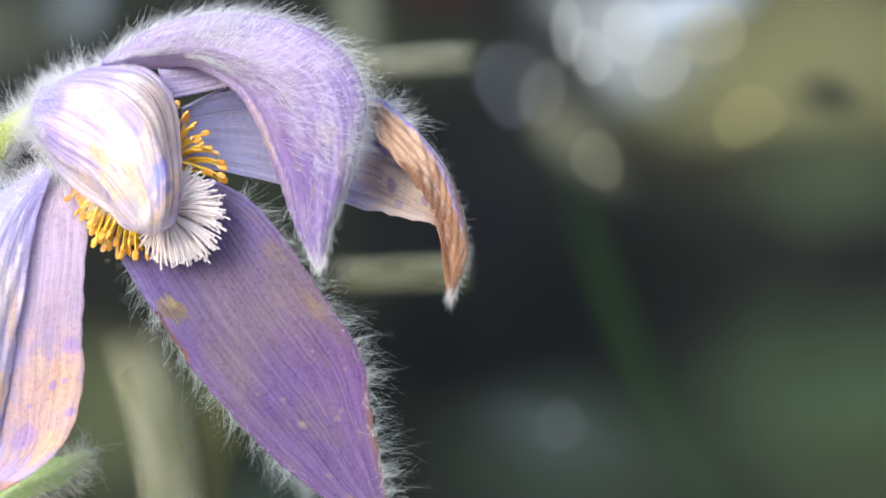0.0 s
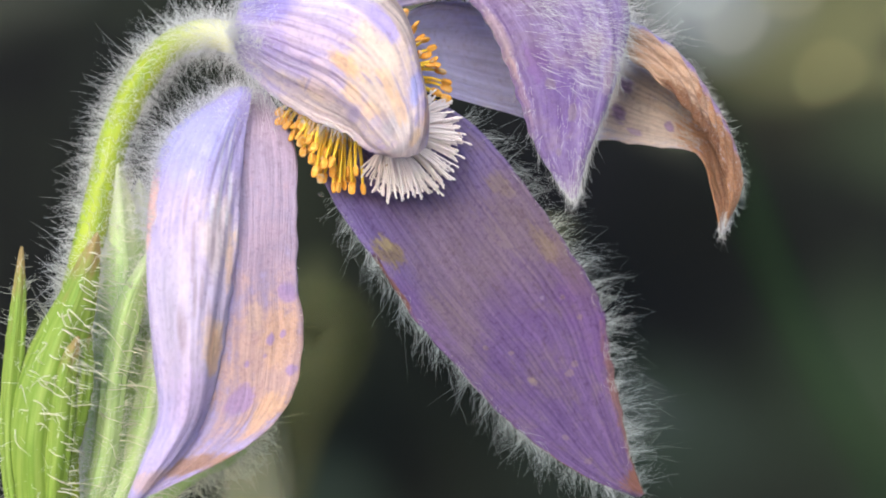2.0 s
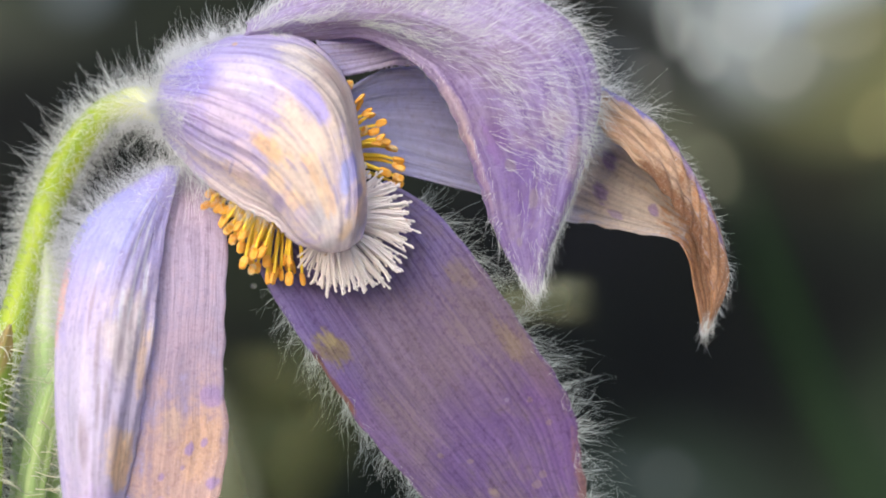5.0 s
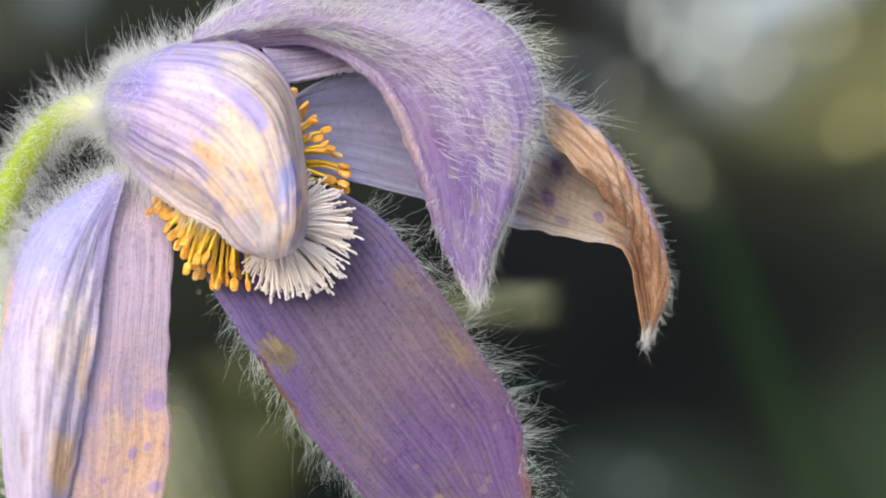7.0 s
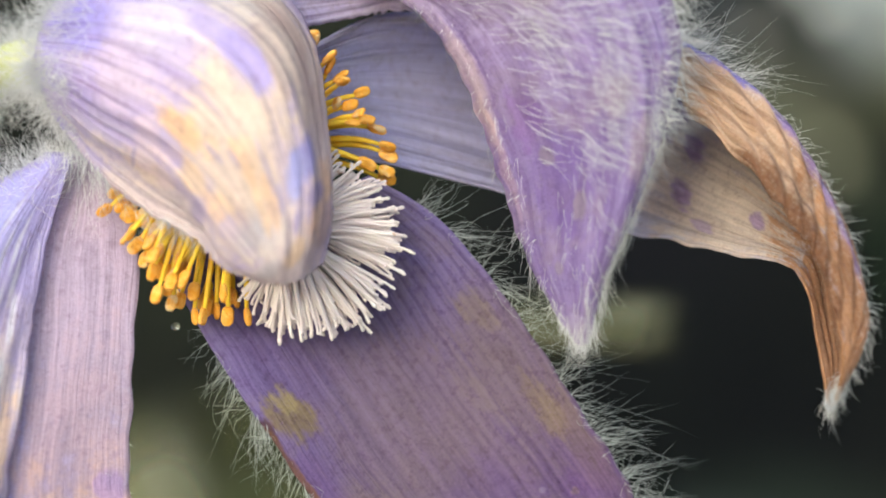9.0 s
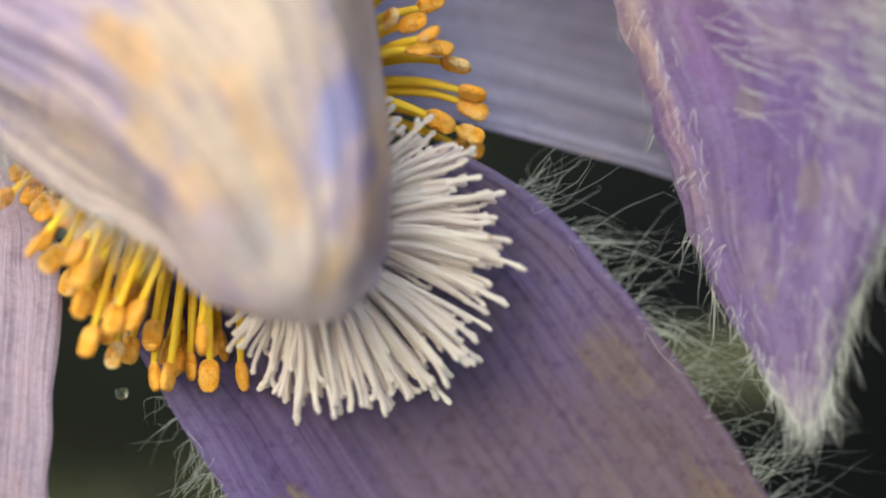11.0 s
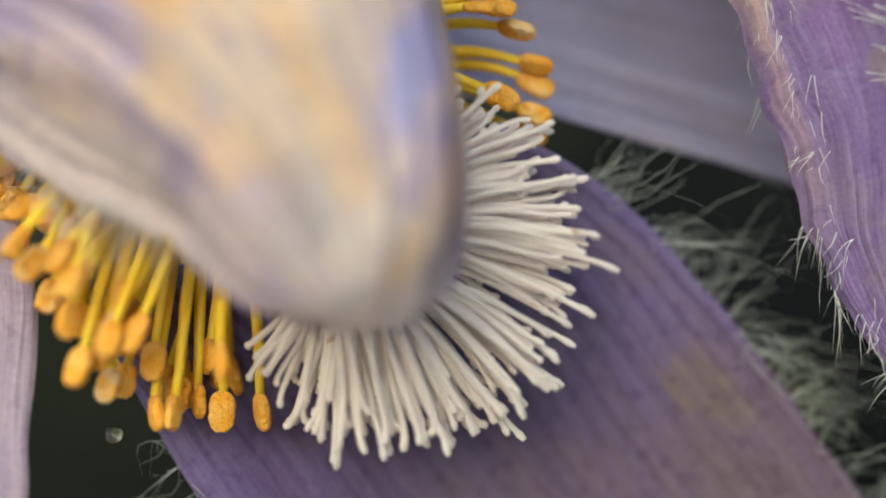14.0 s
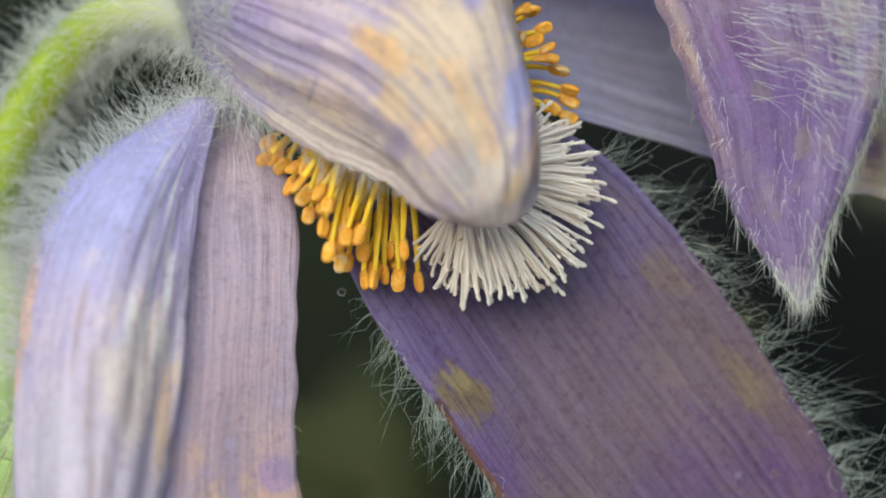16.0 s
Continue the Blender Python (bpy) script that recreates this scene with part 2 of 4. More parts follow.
MAT_FRONT = tepal_material("tepal_front", (0.68, 0.58, 0.84), (0.49, 0.37, 0.68), (0.71, 0.60, 0.67), 3.1, 25.0, 30.0, FRONT_WASH + FRONT_BLOTCHES + FRONT_STREAKS + FRONT_FLECKS + FRONT_SPOTS, None, 0.7, 0.3, 0.26, 0.40, 0.0008)
CREASE_HIGHLIGHT = (0.86, 0.85, 0.94)
VIOLET = (0.42, 0.29, 0.60)
BROWN = (0.40, 0.29, 0.36)
FOLDED_WASH = [
    (0.15, 0.50, 0.34, 0.28, (0.76, 0.64, 0.80), 0.75, 0.30), (0.93, 0.22, 0.26, 0.30, (0.54, 0.43, 0.58), 0.85, 0.20), (0.93, 0.60, 0.24, 0.30, (0.54, 0.40, 0.52), 0.85, 0.20),
    (0.93, 0.62, 0.18, 0.16, (0.68, 0.45, 0.38), 0.80, 0.25), (0.300, 0.150, 0.190, 0.100, (0.50, 0.50, 0.90), 0.70, 0.30), (0.875, 0.062, 0.079, 0.092, (0.64, 0.50, 0.64), 0.50, 0.30),
    (0.125, 0.350, 0.100, 0.074, (0.84, 0.72, 0.71), 0.70, 0.20), (0.300, 0.463, 0.125, 0.106, (0.70, 0.64, 0.84), 0.50, 0.30), (0.042, 0.406, 0.024, 0.063, (0.88, 0.64, 0.50), 0.80, 0.15),
    (0.108, 0.556, 0.078, 0.052, (0.88, 0.64, 0.46), 0.80, 0.20), (0.442, 0.300, 0.038, 0.064, (0.92, 0.60, 0.50), 0.80, 0.15), (0.292, 0.231, 0.019, 0.011, (0.86, 0.68, 0.70), 0.30, 0.3)]
FOLDED_BLOTCHES = [
    # pale lines painted where the raised creases catch the light
    (0.200, 0.100, 0.0140, 0.040, CREASE_HIGHLIGHT, 0.65, 0.25), (0.150, 0.163, 0.0112, 0.048, CREASE_HIGHLIGHT, 0.65, 0.25), (0.083, 0.194, 0.0098, 0.040, CREASE_HIGHLIGHT, 0.65, 0.25),
    (0.117, 0.231, 0.0084, 0.041, CREASE_HIGHLIGHT, 0.65, 0.25), (0.067, 0.256, 0.0084, 0.030, CREASE_HIGHLIGHT, 0.65, 0.25), (0.117, 0.288, 0.0098, 0.037, CREASE_HIGHLIGHT, 0.65, 0.25),
    (0.108, 0.144, 0.0084, 0.042, CREASE_HIGHLIGHT, 0.65, 0.25), (0.158, 0.306, 0.0098, 0.036, CREASE_HIGHLIGHT, 0.65, 0.25), (0.075, 0.331, 0.0084, 0.030, CREASE_HIGHLIGHT, 0.65, 0.25),
    (0.933, 0.569, 0.054, 0.069, (0.70, 0.45, 0.32), 0.70, 0.25), (0.858, 0.519, 0.023, 0.036, (0.68, 0.50, 0.42), 0.60, 0.20), (0.908, 0.575, 0.014, 0.015, VIOLET, 0.85)]
FOLDED_STREAKS = [
    (0.942, 0.569, 0.009, 0.009, VIOLET, 0.80), (0.967, 0.469, 0.032, 0.025, VIOLET, 0.70, 0.12), (0.842, 0.613, 0.010, 0.008, VIOLET, 0.80),
    (0.975, 0.650, 0.022, 0.012, VIOLET, 0.80), (0.892, 0.606, 0.007, 0.005, VIOLET, 0.60), (0.283, 0.306, 0.009, 0.055, BROWN, 0.50, 0.22),
    (0.242, 0.381, 0.013, 0.058, BROWN, 0.53, 0.22), (0.225, 0.463, 0.012, 0.048, BROWN, 0.50, 0.22), (0.142, 0.381, 0.013, 0.026, BROWN, 0.53, 0.22),
    (0.108, 0.331, 0.007, 0.021, BROWN, 0.43, 0.22), (0.275, 0.537, 0.020, 0.050, BROWN, 0.50, 0.22), (0.192, 0.456, 0.010, 0.037, BROWN, 0.50, 0.22)]
FOLDED_FLECKS = [
    (0.292, 0.519, 0.012, 0.033, BROWN, 0.43, 0.22), (0.083, 0.263, 0.006, 0.042, BROWN, 0.31, 0.22), (0.175, 0.194, 0.007, 0.056, BROWN, 0.25, 0.22),
    (0.150, 0.513, 0.009, 0.032, BROWN, 0.43, 0.22), (0.942, 0.744, 0.061, 0.058, (0.74, 0.48, 0.32), 0.80, 0.15), (0.833, 0.694, 0.043, 0.043, VIOLET, 0.75, 0.10),
    (0.167, 0.688, 0.195, 0.072, (0.64, 0.50, 0.80), 0.60, 0.20), (0.083, 0.588, 0.059, 0.052, (0.90, 0.62, 0.40), 0.80, 0.10), (0.808, 0.888, 0.221, 0.037, (0.52, 0.31, 0.22), 0.85, 0.15),
    (0.133, 0.944, 0.389, 0.037, (0.72, 0.52, 0.50), 0.70, 0.20)]
MAT_LEFT = tepal_material("tepal_folded", (0.60, 0.52, 0.84), (0.43, 0.36, 0.70), (0.62, 0.51, 0.68), 11.7, 36.0, 55.0, FOLDED_WASH + FOLDED_BLOTCHES + FOLDED_STREAKS + FOLDED_FLECKS, ((0.62, 0.36, 0.24), 0.25, 0.45), 0.45, 0.25, 0.08, bump=0.0003, stripes=(30.0, 0.18))
STRAW = (0.44, 0.34, 0.17)
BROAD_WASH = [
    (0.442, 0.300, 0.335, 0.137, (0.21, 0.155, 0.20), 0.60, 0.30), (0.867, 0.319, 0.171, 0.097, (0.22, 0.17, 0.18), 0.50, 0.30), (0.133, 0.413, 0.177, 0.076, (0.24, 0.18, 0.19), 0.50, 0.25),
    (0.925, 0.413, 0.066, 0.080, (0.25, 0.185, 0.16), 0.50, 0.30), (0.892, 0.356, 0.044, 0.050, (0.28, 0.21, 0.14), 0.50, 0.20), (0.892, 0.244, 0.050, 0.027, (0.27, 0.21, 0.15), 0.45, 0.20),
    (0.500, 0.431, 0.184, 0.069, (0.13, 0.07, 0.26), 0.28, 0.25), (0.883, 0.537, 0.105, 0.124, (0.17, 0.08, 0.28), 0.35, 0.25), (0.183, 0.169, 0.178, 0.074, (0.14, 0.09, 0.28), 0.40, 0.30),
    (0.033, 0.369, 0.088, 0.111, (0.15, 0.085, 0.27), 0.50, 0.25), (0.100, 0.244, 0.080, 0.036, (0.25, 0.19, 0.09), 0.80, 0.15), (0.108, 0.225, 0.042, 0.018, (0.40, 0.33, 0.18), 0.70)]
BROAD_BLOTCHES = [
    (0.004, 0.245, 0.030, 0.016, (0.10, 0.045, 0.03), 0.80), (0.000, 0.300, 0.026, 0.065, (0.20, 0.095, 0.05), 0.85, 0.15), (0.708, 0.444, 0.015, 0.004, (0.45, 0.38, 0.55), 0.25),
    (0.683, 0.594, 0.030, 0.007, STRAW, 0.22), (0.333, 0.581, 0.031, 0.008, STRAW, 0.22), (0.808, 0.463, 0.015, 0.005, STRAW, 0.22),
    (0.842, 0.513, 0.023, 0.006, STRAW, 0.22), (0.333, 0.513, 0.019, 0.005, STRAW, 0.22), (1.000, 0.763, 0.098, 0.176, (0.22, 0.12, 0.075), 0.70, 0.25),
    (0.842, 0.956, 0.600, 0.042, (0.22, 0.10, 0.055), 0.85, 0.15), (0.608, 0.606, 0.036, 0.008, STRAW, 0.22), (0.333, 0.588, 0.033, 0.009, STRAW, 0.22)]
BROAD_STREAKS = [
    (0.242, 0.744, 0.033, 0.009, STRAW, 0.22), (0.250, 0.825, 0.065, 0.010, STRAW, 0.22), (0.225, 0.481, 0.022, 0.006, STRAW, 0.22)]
# darker than the other tepals: part of its shade is in the colour
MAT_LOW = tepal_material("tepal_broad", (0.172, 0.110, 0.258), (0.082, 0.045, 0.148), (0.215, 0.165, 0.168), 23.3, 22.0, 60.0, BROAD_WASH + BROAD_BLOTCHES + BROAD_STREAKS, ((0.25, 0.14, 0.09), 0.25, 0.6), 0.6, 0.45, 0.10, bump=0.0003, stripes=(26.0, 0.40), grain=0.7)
ARCHED_WASH = [
    (0.45, 0.16, 0.80, 0.30, (0.66, 0.54, 0.80), 0.75, 0.30), (0.025, 0.469, 0.027, 0.092, (0.80, 0.62, 0.56), 0.50, 0.35), (0.017, 0.562, 0.015, 0.052, (0.78, 0.58, 0.52), 0.45, 0.35),
    (0.025, 0.644, 0.013, 0.081, (0.72, 0.50, 0.54), 0.40, 0.30), (0.175, 0.675, 0.076, 0.094, (0.24, 0.14, 0.46), 0.60, 0.25), (0.117, 0.569, 0.042, 0.051, (0.34, 0.18, 0.52), 0.60, 0.25),
    (0.142, 0.631, 0.019, 0.017, (0.42, 0.34, 0.42), 0.70), (0.225, 0.719, 0.021, 0.024, (0.44, 0.36, 0.42), 0.70), (0.375, 0.581, 0.049, 0.031, (0.58, 0.45, 0.55), 0.50, 0.20),
    (0.458, 0.669, 0.050, 0.046, (0.62, 0.48, 0.54), 0.50, 0.20), (0.133, 0.819, 0.019, 0.014, (0.44, 0.36, 0.44), 0.60), (0.150, 0.981, 0.540, 0.056, (0.62, 0.52, 0.74), 0.60, 0.20)]
MAT_TOP = tepal_material("tepal_arched", (0.42, 0.32, 0.63), (0.22, 0.135, 0.40), (0.46, 0.36, 0.48), 31.9, 22.0, 55.0, ARCHED_WASH, None, 0.65, 0.5, 0.3, 0.5)
RUST = (0.72, 0.50, 0.35)
UMBER = (0.24, 0.11, 0.06)
CURLED_WASH = [
    (0.30, 0.15, 0.60, 0.22, (0.64, 0.62, 0.98), 0.60, 0.30), (0.25, 0.48, 0.36, 0.20, (0.81, 0.67, 0.54), 0.75, 0.3), (0.91, 0.50, 0.17, 0.32, RUST, 0.95, 0.15),
    (0.5, 0.84, 1.2, 0.26, (0.53, 0.28, 0.15), 0.95, 0.15), (0.88, 0.42, 0.012, 0.2, UMBER, 0.40), (0.96, 0.44, 0.012, 0.16, (0.62, 0.40, 0.28), 0.7),
    (0.83, 0.46, 0.012, 0.2, UMBER, 0.40), (0.92, 0.54, 0.010, 0.16, UMBER, 0.40), (0.99, 0.64, 0.07, 0.16, UMBER, 0.9),
    (0.70, 0.66, 0.04, 0.06, UMBER, 0.40), (0.88, 0.60, 0.10, 0.025, UMBER, 0.40), (0.55, 0.63, 0.12, 0.02, UMBER, 0.40)]
CURLED_BLOTCHES = [
    (0.45, 0.80, 0.03, 0.12, UMBER, 0.40), (0.62, 0.84, 0.03, 0.1, (0.66, 0.40, 0.24), 0.7), (0.86, 0.78, 0.03, 0.1, UMBER, 0.40),
    (0.30, 0.70, 0.04, 0.08, UMBER, 0.40), (0.27, 0.40, 0.06, 0.022, VIOLET, 0.8), (0.42, 0.42, 0.05, 0.02, VIOLET, 0.8),
    (0.30, 0.53, 0.04, 0.016, VIOLET, 0.8), (0.50, 0.36, 0.08, 0.05, (0.42, 0.34, 0.64), 0.8), (0.16, 0.44, 0.04, 0.02, VIOLET, 0.6),
    (0.75, 0.40, 0.05, 0.18, (0.30, 0.27, 0.76), 0.95), (0.77, 0.64, 0.05, 0.14, (0.36, 0.26, 0.54), 0.85), (0.5, 0.985, 0.6, 0.03, (0.80, 0.74, 0.68), 0.8)]
MAT_BACK = tepal_material("tepal_curled", (0.84, 0.83, 0.97), (0.54, 0.53, 0.76), (0.58, 0.47, 0.44), 41.3, 30.0, 55.0,
    CURLED_WASH + CURLED_BLOTCHES,
    ((0.50, 0.24, 0.10), 0.4, 0.5), 0.6, 0.3, 0.22, through=0.5, bump=0.0012, stripes=(11.0, 0.7), foot=0.2)
MAT_REAR = tepal_material("tepal_rear", (0.80, 0.72, 0.92), (0.48, 0.38, 0.68), (0.62, 0.54, 0.60), 47.3, 7.0, 20.0, (), None, 0.7, 0.2, 0.3, stripes=(9.0, 0.7))
MAT_HAIR = hair_material("white_hair", (0.92, 0.92, 0.95), 0.42)
# the white hairs again, darkened: shade round the broad tepal put into colour
MAT_HAIR_SHADED = hair_material("white_hair_shaded", (0.62, 0.66, 0.68))
MAT_BRISTLE = hair_material("bract_bristle", (0.95, 0.92, 0.76))
MAT_HAIR_GREEN = hair_material("bract_hair", (0.92, 0.92, 0.80))


def plain(name, colour, other, scale, rough=0.5, through=0.25, bump=0.3):
    n = Nodes(name)
    a = n.noise(n.place(), scale, 4.0, 0.6)
    col = n.mix(n.step(a, 0.35, 0.65), colour, other)
    return n.finish(col, rough, through, a, bump, 0.0003)


MAT_FILAMENT = plain("filament_yellow", (0.98, 0.74, 0.08), (0.95, 0.64, 0.05), 700, 0.45, 0.25)


def anther_material():
    n = Nodes("anther_orange")
    a = n.noise(n.place(), 1700.0, 4.0, 0.6)
    col = n.mix(n.step(a, 0.35, 0.7), (0.92, 0.42, 0.04), (0.95, 0.56, 0.14))
    pale = n.math("MULTIPLY", n.step(n.random(), 0.55, 0.95), n.step(n.noise(n.place(), 900.0, 2.0), 0.45, 0.6))
    col = n.mix(pale, col, (0.90, 0.68, 0.38))
    return n.finish(col, 0.7, 0.2, n.noise(n.place(), 3200.0, 3.0, 0.7), 0.8, 0.0004)


MAT_ANTHER = anther_material()


def style_material():
    """Waxy white with a few brown specks where the tips begin to dry."""
    n = Nodes("style_white")
    a = n.noise(n.place(), 600.0, 4.0, 0.6)
    col = n.mix(n.step(a, 0.35, 0.65), (0.95, 0.90, 0.90), (0.91, 0.84, 0.86))
    col = n.mix(n.step(n.noise(n.place(), 1100.0, 2.0, 0.5), 0.70, 0.76, 0.0, 0.7), col, (0.50, 0.28, 0.14))
    return n.finish(col, 0.42, 0.5, a, 0.2, 0.0002)


MAT_STYLE = style_material()


def stem_material():
    n = Nodes("stem_green")
    u, v = n.uv()
    a = n.noise(n.xyz(n.math("MULTIPLY", u, 9.0), n.math("MULTIPLY", v, 6.0)), 1.0, 4.0)
    col = n.mix(n.step(a, 0.3, 0.7), (0.38, 0.45, 0.03), (0.26, 0.36, 0.03))
    col = n.mix(n.step(v, 0.22, 0.02), col, (0.72, 0.71, 0.46))
    return n.finish(col, 0.5, 0.2, a, 0.4, 0.0003)


MAT_STEM = stem_material()


def bract_material(name, green, deep, dry):
    n = Nodes(name)
    u, v = n.uv()
    a = n.noise(n.xyz(n.math("MULTIPLY", u, 14.0), n.math("MULTIPLY", v, 3.0)), 1.0, 4.0)
    b = n.noise(n.xyz(n.math("MULTIPLY", u, 3.0), n.math("MULTIPLY", v, 5.0), 4.0), 1.0, 4.0)
    col = n.mix(n.step(a, 0.35, 0.65), green, deep)
    col = n.mix(n.step(n.math("ADD", b, n.math("MULTIPLY", n.math("SUBTRACT", 0.22, v), 1.6)), 0.45, 0.75), col, dry)
    return n.finish(col, 0.5, 0.3, a, 0.5, 0.0004)


MAT_BRACT = bract_material("bract_green", (0.30, 0.40, 0.08), (0.19, 0.30, 0.04), (0.34, 0.25, 0.10))
MAT_BRACT_PALE = bract_material("bract_pale", (0.58, 0.70, 0.34), (0.44, 0.60, 0.24), (0.66, 0.72, 0.46))

# ---- mesh helpers ----


def spline(points, n):
    """n places evenly by parameter on a Catmull-Rom curve through the points."""
    p = np.asarray(points, float)
    p = np.vstack([2 * p[0] - p[1], p, 2 * p[-1] - p[-2]])
    s = np.linspace(0, len(p) - 3, n)
    i = np.minimum(s.astype(int), len(p) - 4)
    t = (s - i)[:, None]
    a, b, c, d = p[i], p[i + 1], p[i + 2], p[i + 3]
    return 0.5 * (2 * b + (c - a) * t + (2 * a - 5 * b + 4 * c - d) * t**2 + (3 * b - a - 3 * c + d) * t**3)


def waves(u, v, seed, ku, kv, count=9):
    """Smooth uneven relief between about -1 and 1."""
    r = np.random.default_rng(seed)
    out = np.zeros_like(u)
    for _ in range(count):
        out += np.sin(u * r.uniform(0.4, 1) * ku + v * r.uniform(-1, 1) * kv + r.uniform(0, 6.3))
    return out / math.sqrt(count)


def unit(a):
    return a / np.maximum(np.linalg.norm(a, axis=-1, keepdims=True), 1e-9)


class Sheet:
    """A curved surface lofted over a few rails, in metres, with its normals; u across, v along."""

    def __init__(self, rails, nu, nv, seed, ridge=0.12, ripple=0.25, ridges=70.0, facing=None, rag=0.14, crease=None):
        along = np.array([spline(r, nv) for r in rails])
        grid = np.array([spline(along[:, k], nu) for k in range(nv)])
        self.u, self.v = np.meshgrid(np.linspace(0, 1, nu), np.linspace(0, 1, nv))
        self.nu, self.nv, self.p = nu, nv, grid
        self.normals(facing)
        body = np.sin(np.pi * np.clip(self.v, 0.02, 0.98))[..., None]
        rel = ridge * waves(self.u, self.v, seed, ridges, 5.0)[..., None] + ripple * waves(self.u, self.v, seed + 1, 14.0, 16.0)[..., None]
        if crease:
            amp, ku, kv, u0, u1, v0, v1 = crease
            ph = ku * self.u - kv * self.v + 1.2 * waves(self.u, self.v, seed + 8, 9.0, 9.0)
            inside = np.clip((self.u - u0) / 0.04, 0, 1) * np.clip((u1 - self.u) / 0.10, 0, 1) * np.clip((self.v - v0) / 0.06, 0, 1) * np.clip((v1 - self.v) / 0.12, 0, 1)
            rel = rel + (amp * inside * np.sin(ph))[..., None]
        torn = np.exp(-self.u / 0.05) * waves(self.v, self.v, seed + 3, 120.0, 30.0) - np.exp((self.u - 1) / 0.05) * waves(self.v, self.v, seed + 4, 120.0, 30.0)
        self.p = (self.p + self.n * rel * body + self.du * (rag * torn)[..., None] * body) * MM + ORIGIN
        self.normals(facing)

    def normals(self, facing):
        du, dv = np.gradient(self.p, axis=1), np.gradient(self.p, axis=0)
        self.du, self.dv = unit(du), unit(dv)
        self.n = unit(np.cross(self.du, self.dv))
        if facing is None:
            facing = self.nu // 2
        if self.n[self.nv // 2, int(facing), 1] > 0:
            self.n = -self.n

    def pick(self, u, v):
        i, j = np.rint(v * (self.nv - 1)).astype(int), np.rint(u * (self.nu - 1)).astype(int)
        return self.p[i, j], self.n[i, j], self.du[i, j], self.dv[i, j]

    def mesh(self, name):
        idx = np.arange(self.nu * self.nv).reshape(self.nv, self.nu)
        q = np.stack([idx[:-1, :-1], idx[:-1, 1:], idx[1:, 1:], idx[1:, :-1]], -1).reshape(-1, 4)
        me = bpy.data.meshes.new(name)
        me.from_pydata(self.p.reshape(-1, 3).tolist(), [], q.tolist())
        layer = me.uv_layers.new(name="UVMap")
        uv = np.stack([self.u, self.v], -1).reshape(-1, 2)[q.reshape(-1)]
        layer.data.foreach_set("uv", uv.ravel())
        me.polygons.foreach_set("use_smooth", np.ones(len(q), bool))
        return me


def tube_mesh(name, points, radii, sides=8, flat=None):
    """A closed tube along a curve in metres; flat: an axis along which it is squeezed, and how far."""
    p = np.asarray(points, float)
    n = len(p)
    radii = np.broadcast_to(radii, n)
    tan = unit(np.gradient(p, axis=0))
    ref = np.array([0.0, 1.0, 0.0]) if abs(tan[:, 1]).mean() < 0.8 else np.array([1.0, 0, 0])
    a = unit(np.cross(tan, ref))
    b = np.cross(tan, a)
    ang = np.linspace(0, 2 * np.pi, sides, endpoint=False)
    ring = p[:, None] + radii[:, None, None] * (np.cos(ang)[None, :, None] * a[:, None] + np.sin(ang)[None, :, None] * b[:, None] * (flat or 1.0))
    verts = ring.reshape(-1, 3).tolist()
    idx = np.arange(n * sides).reshape(n, sides)
    nxt = np.roll(idx, -1, 1)
    faces = np.stack([idx[:-1], nxt[:-1], nxt[1:], idx[1:]], -1).reshape(-1, 4).tolist()
    uvs = []
    for k in range(n - 1):
        for s in range(sides):
            uvs += [(s / sides, k / (n - 1)), ((s + 1) / sides, k / (n - 1)), ((s + 1) / sides, (k + 1) / (n - 1)), (s / sides, (k + 1) / (n - 1))]
    faces += [idx[0][::-1].tolist(), idx[-1].tolist()]
    uvs += [(0.5, 0.0)] * sides + [(0.5, 1.0)] * sides
    me = bpy.data.meshes.new(name)
    me.from_pydata(verts, [], faces)
    me.uv_layers.new(name="UVMap").data.foreach_set("uv", np.array(uvs, float).ravel())
    me.polygons.foreach_set("use_smooth", np.ones(len(faces), bool))
    return me


def hairs_mesh(name, base, way, length, bend, thick, seg=5, curly=0.17):
    """Many fine tapered three-sided hairs in one mesh."""
    base, way, bend = np.asarray(base), unit(np.asarray(way)), np.asarray(bend)
    n = len(base)
    length = np.asarray(length)[:, None]
    a = unit(np.cross(way, rng.normal(size=(n, 3))))
    b = np.cross(way, a)
    curl = curly * rng.normal(size=(n, 3))
    rings = []
    for k in range(seg):
        s = k / seg
        c = base + way * length * s + bend * length * s * s + curl * length * math.sin(4.2 * s)
        r = thick * (1 - 0.75 * s)
        for ang in (0, 2.094, 4.189):
            rings.append(c + r * (math.cos(ang) * a + math.sin(ang) * b))
    rings.append(base + way * length + bend * length + curl * length * math.sin(4.2))
    v = np.stack(rings, 1)
    per = 3 * seg + 1
    off = (np.arange(n) * per)[:, None, None]
    quads = np.array([[3 * k + i, 3 * k + (i + 1) % 3, 3 * k + 3 + (i + 1) % 3, 3 * k + 3 + i] for k in range(seg - 1) for i in range(3)])
    tris = np.array([[3 * seg - 3 + i, 3 * seg - 3 + (i + 1) % 3, 3 * seg] for i in range(3)])
    faces = (off + quads[None]).reshape(-1, 4).tolist() + (off + tris[None]).reshape(-1, 3).tolist()
    me = bpy.data.meshes.new(name)
    me.from_pydata(v.reshape(-1, 3).tolist(), [], faces)
    me.polygons.foreach_set("use_smooth", np.ones(len(faces), bool))
    return me


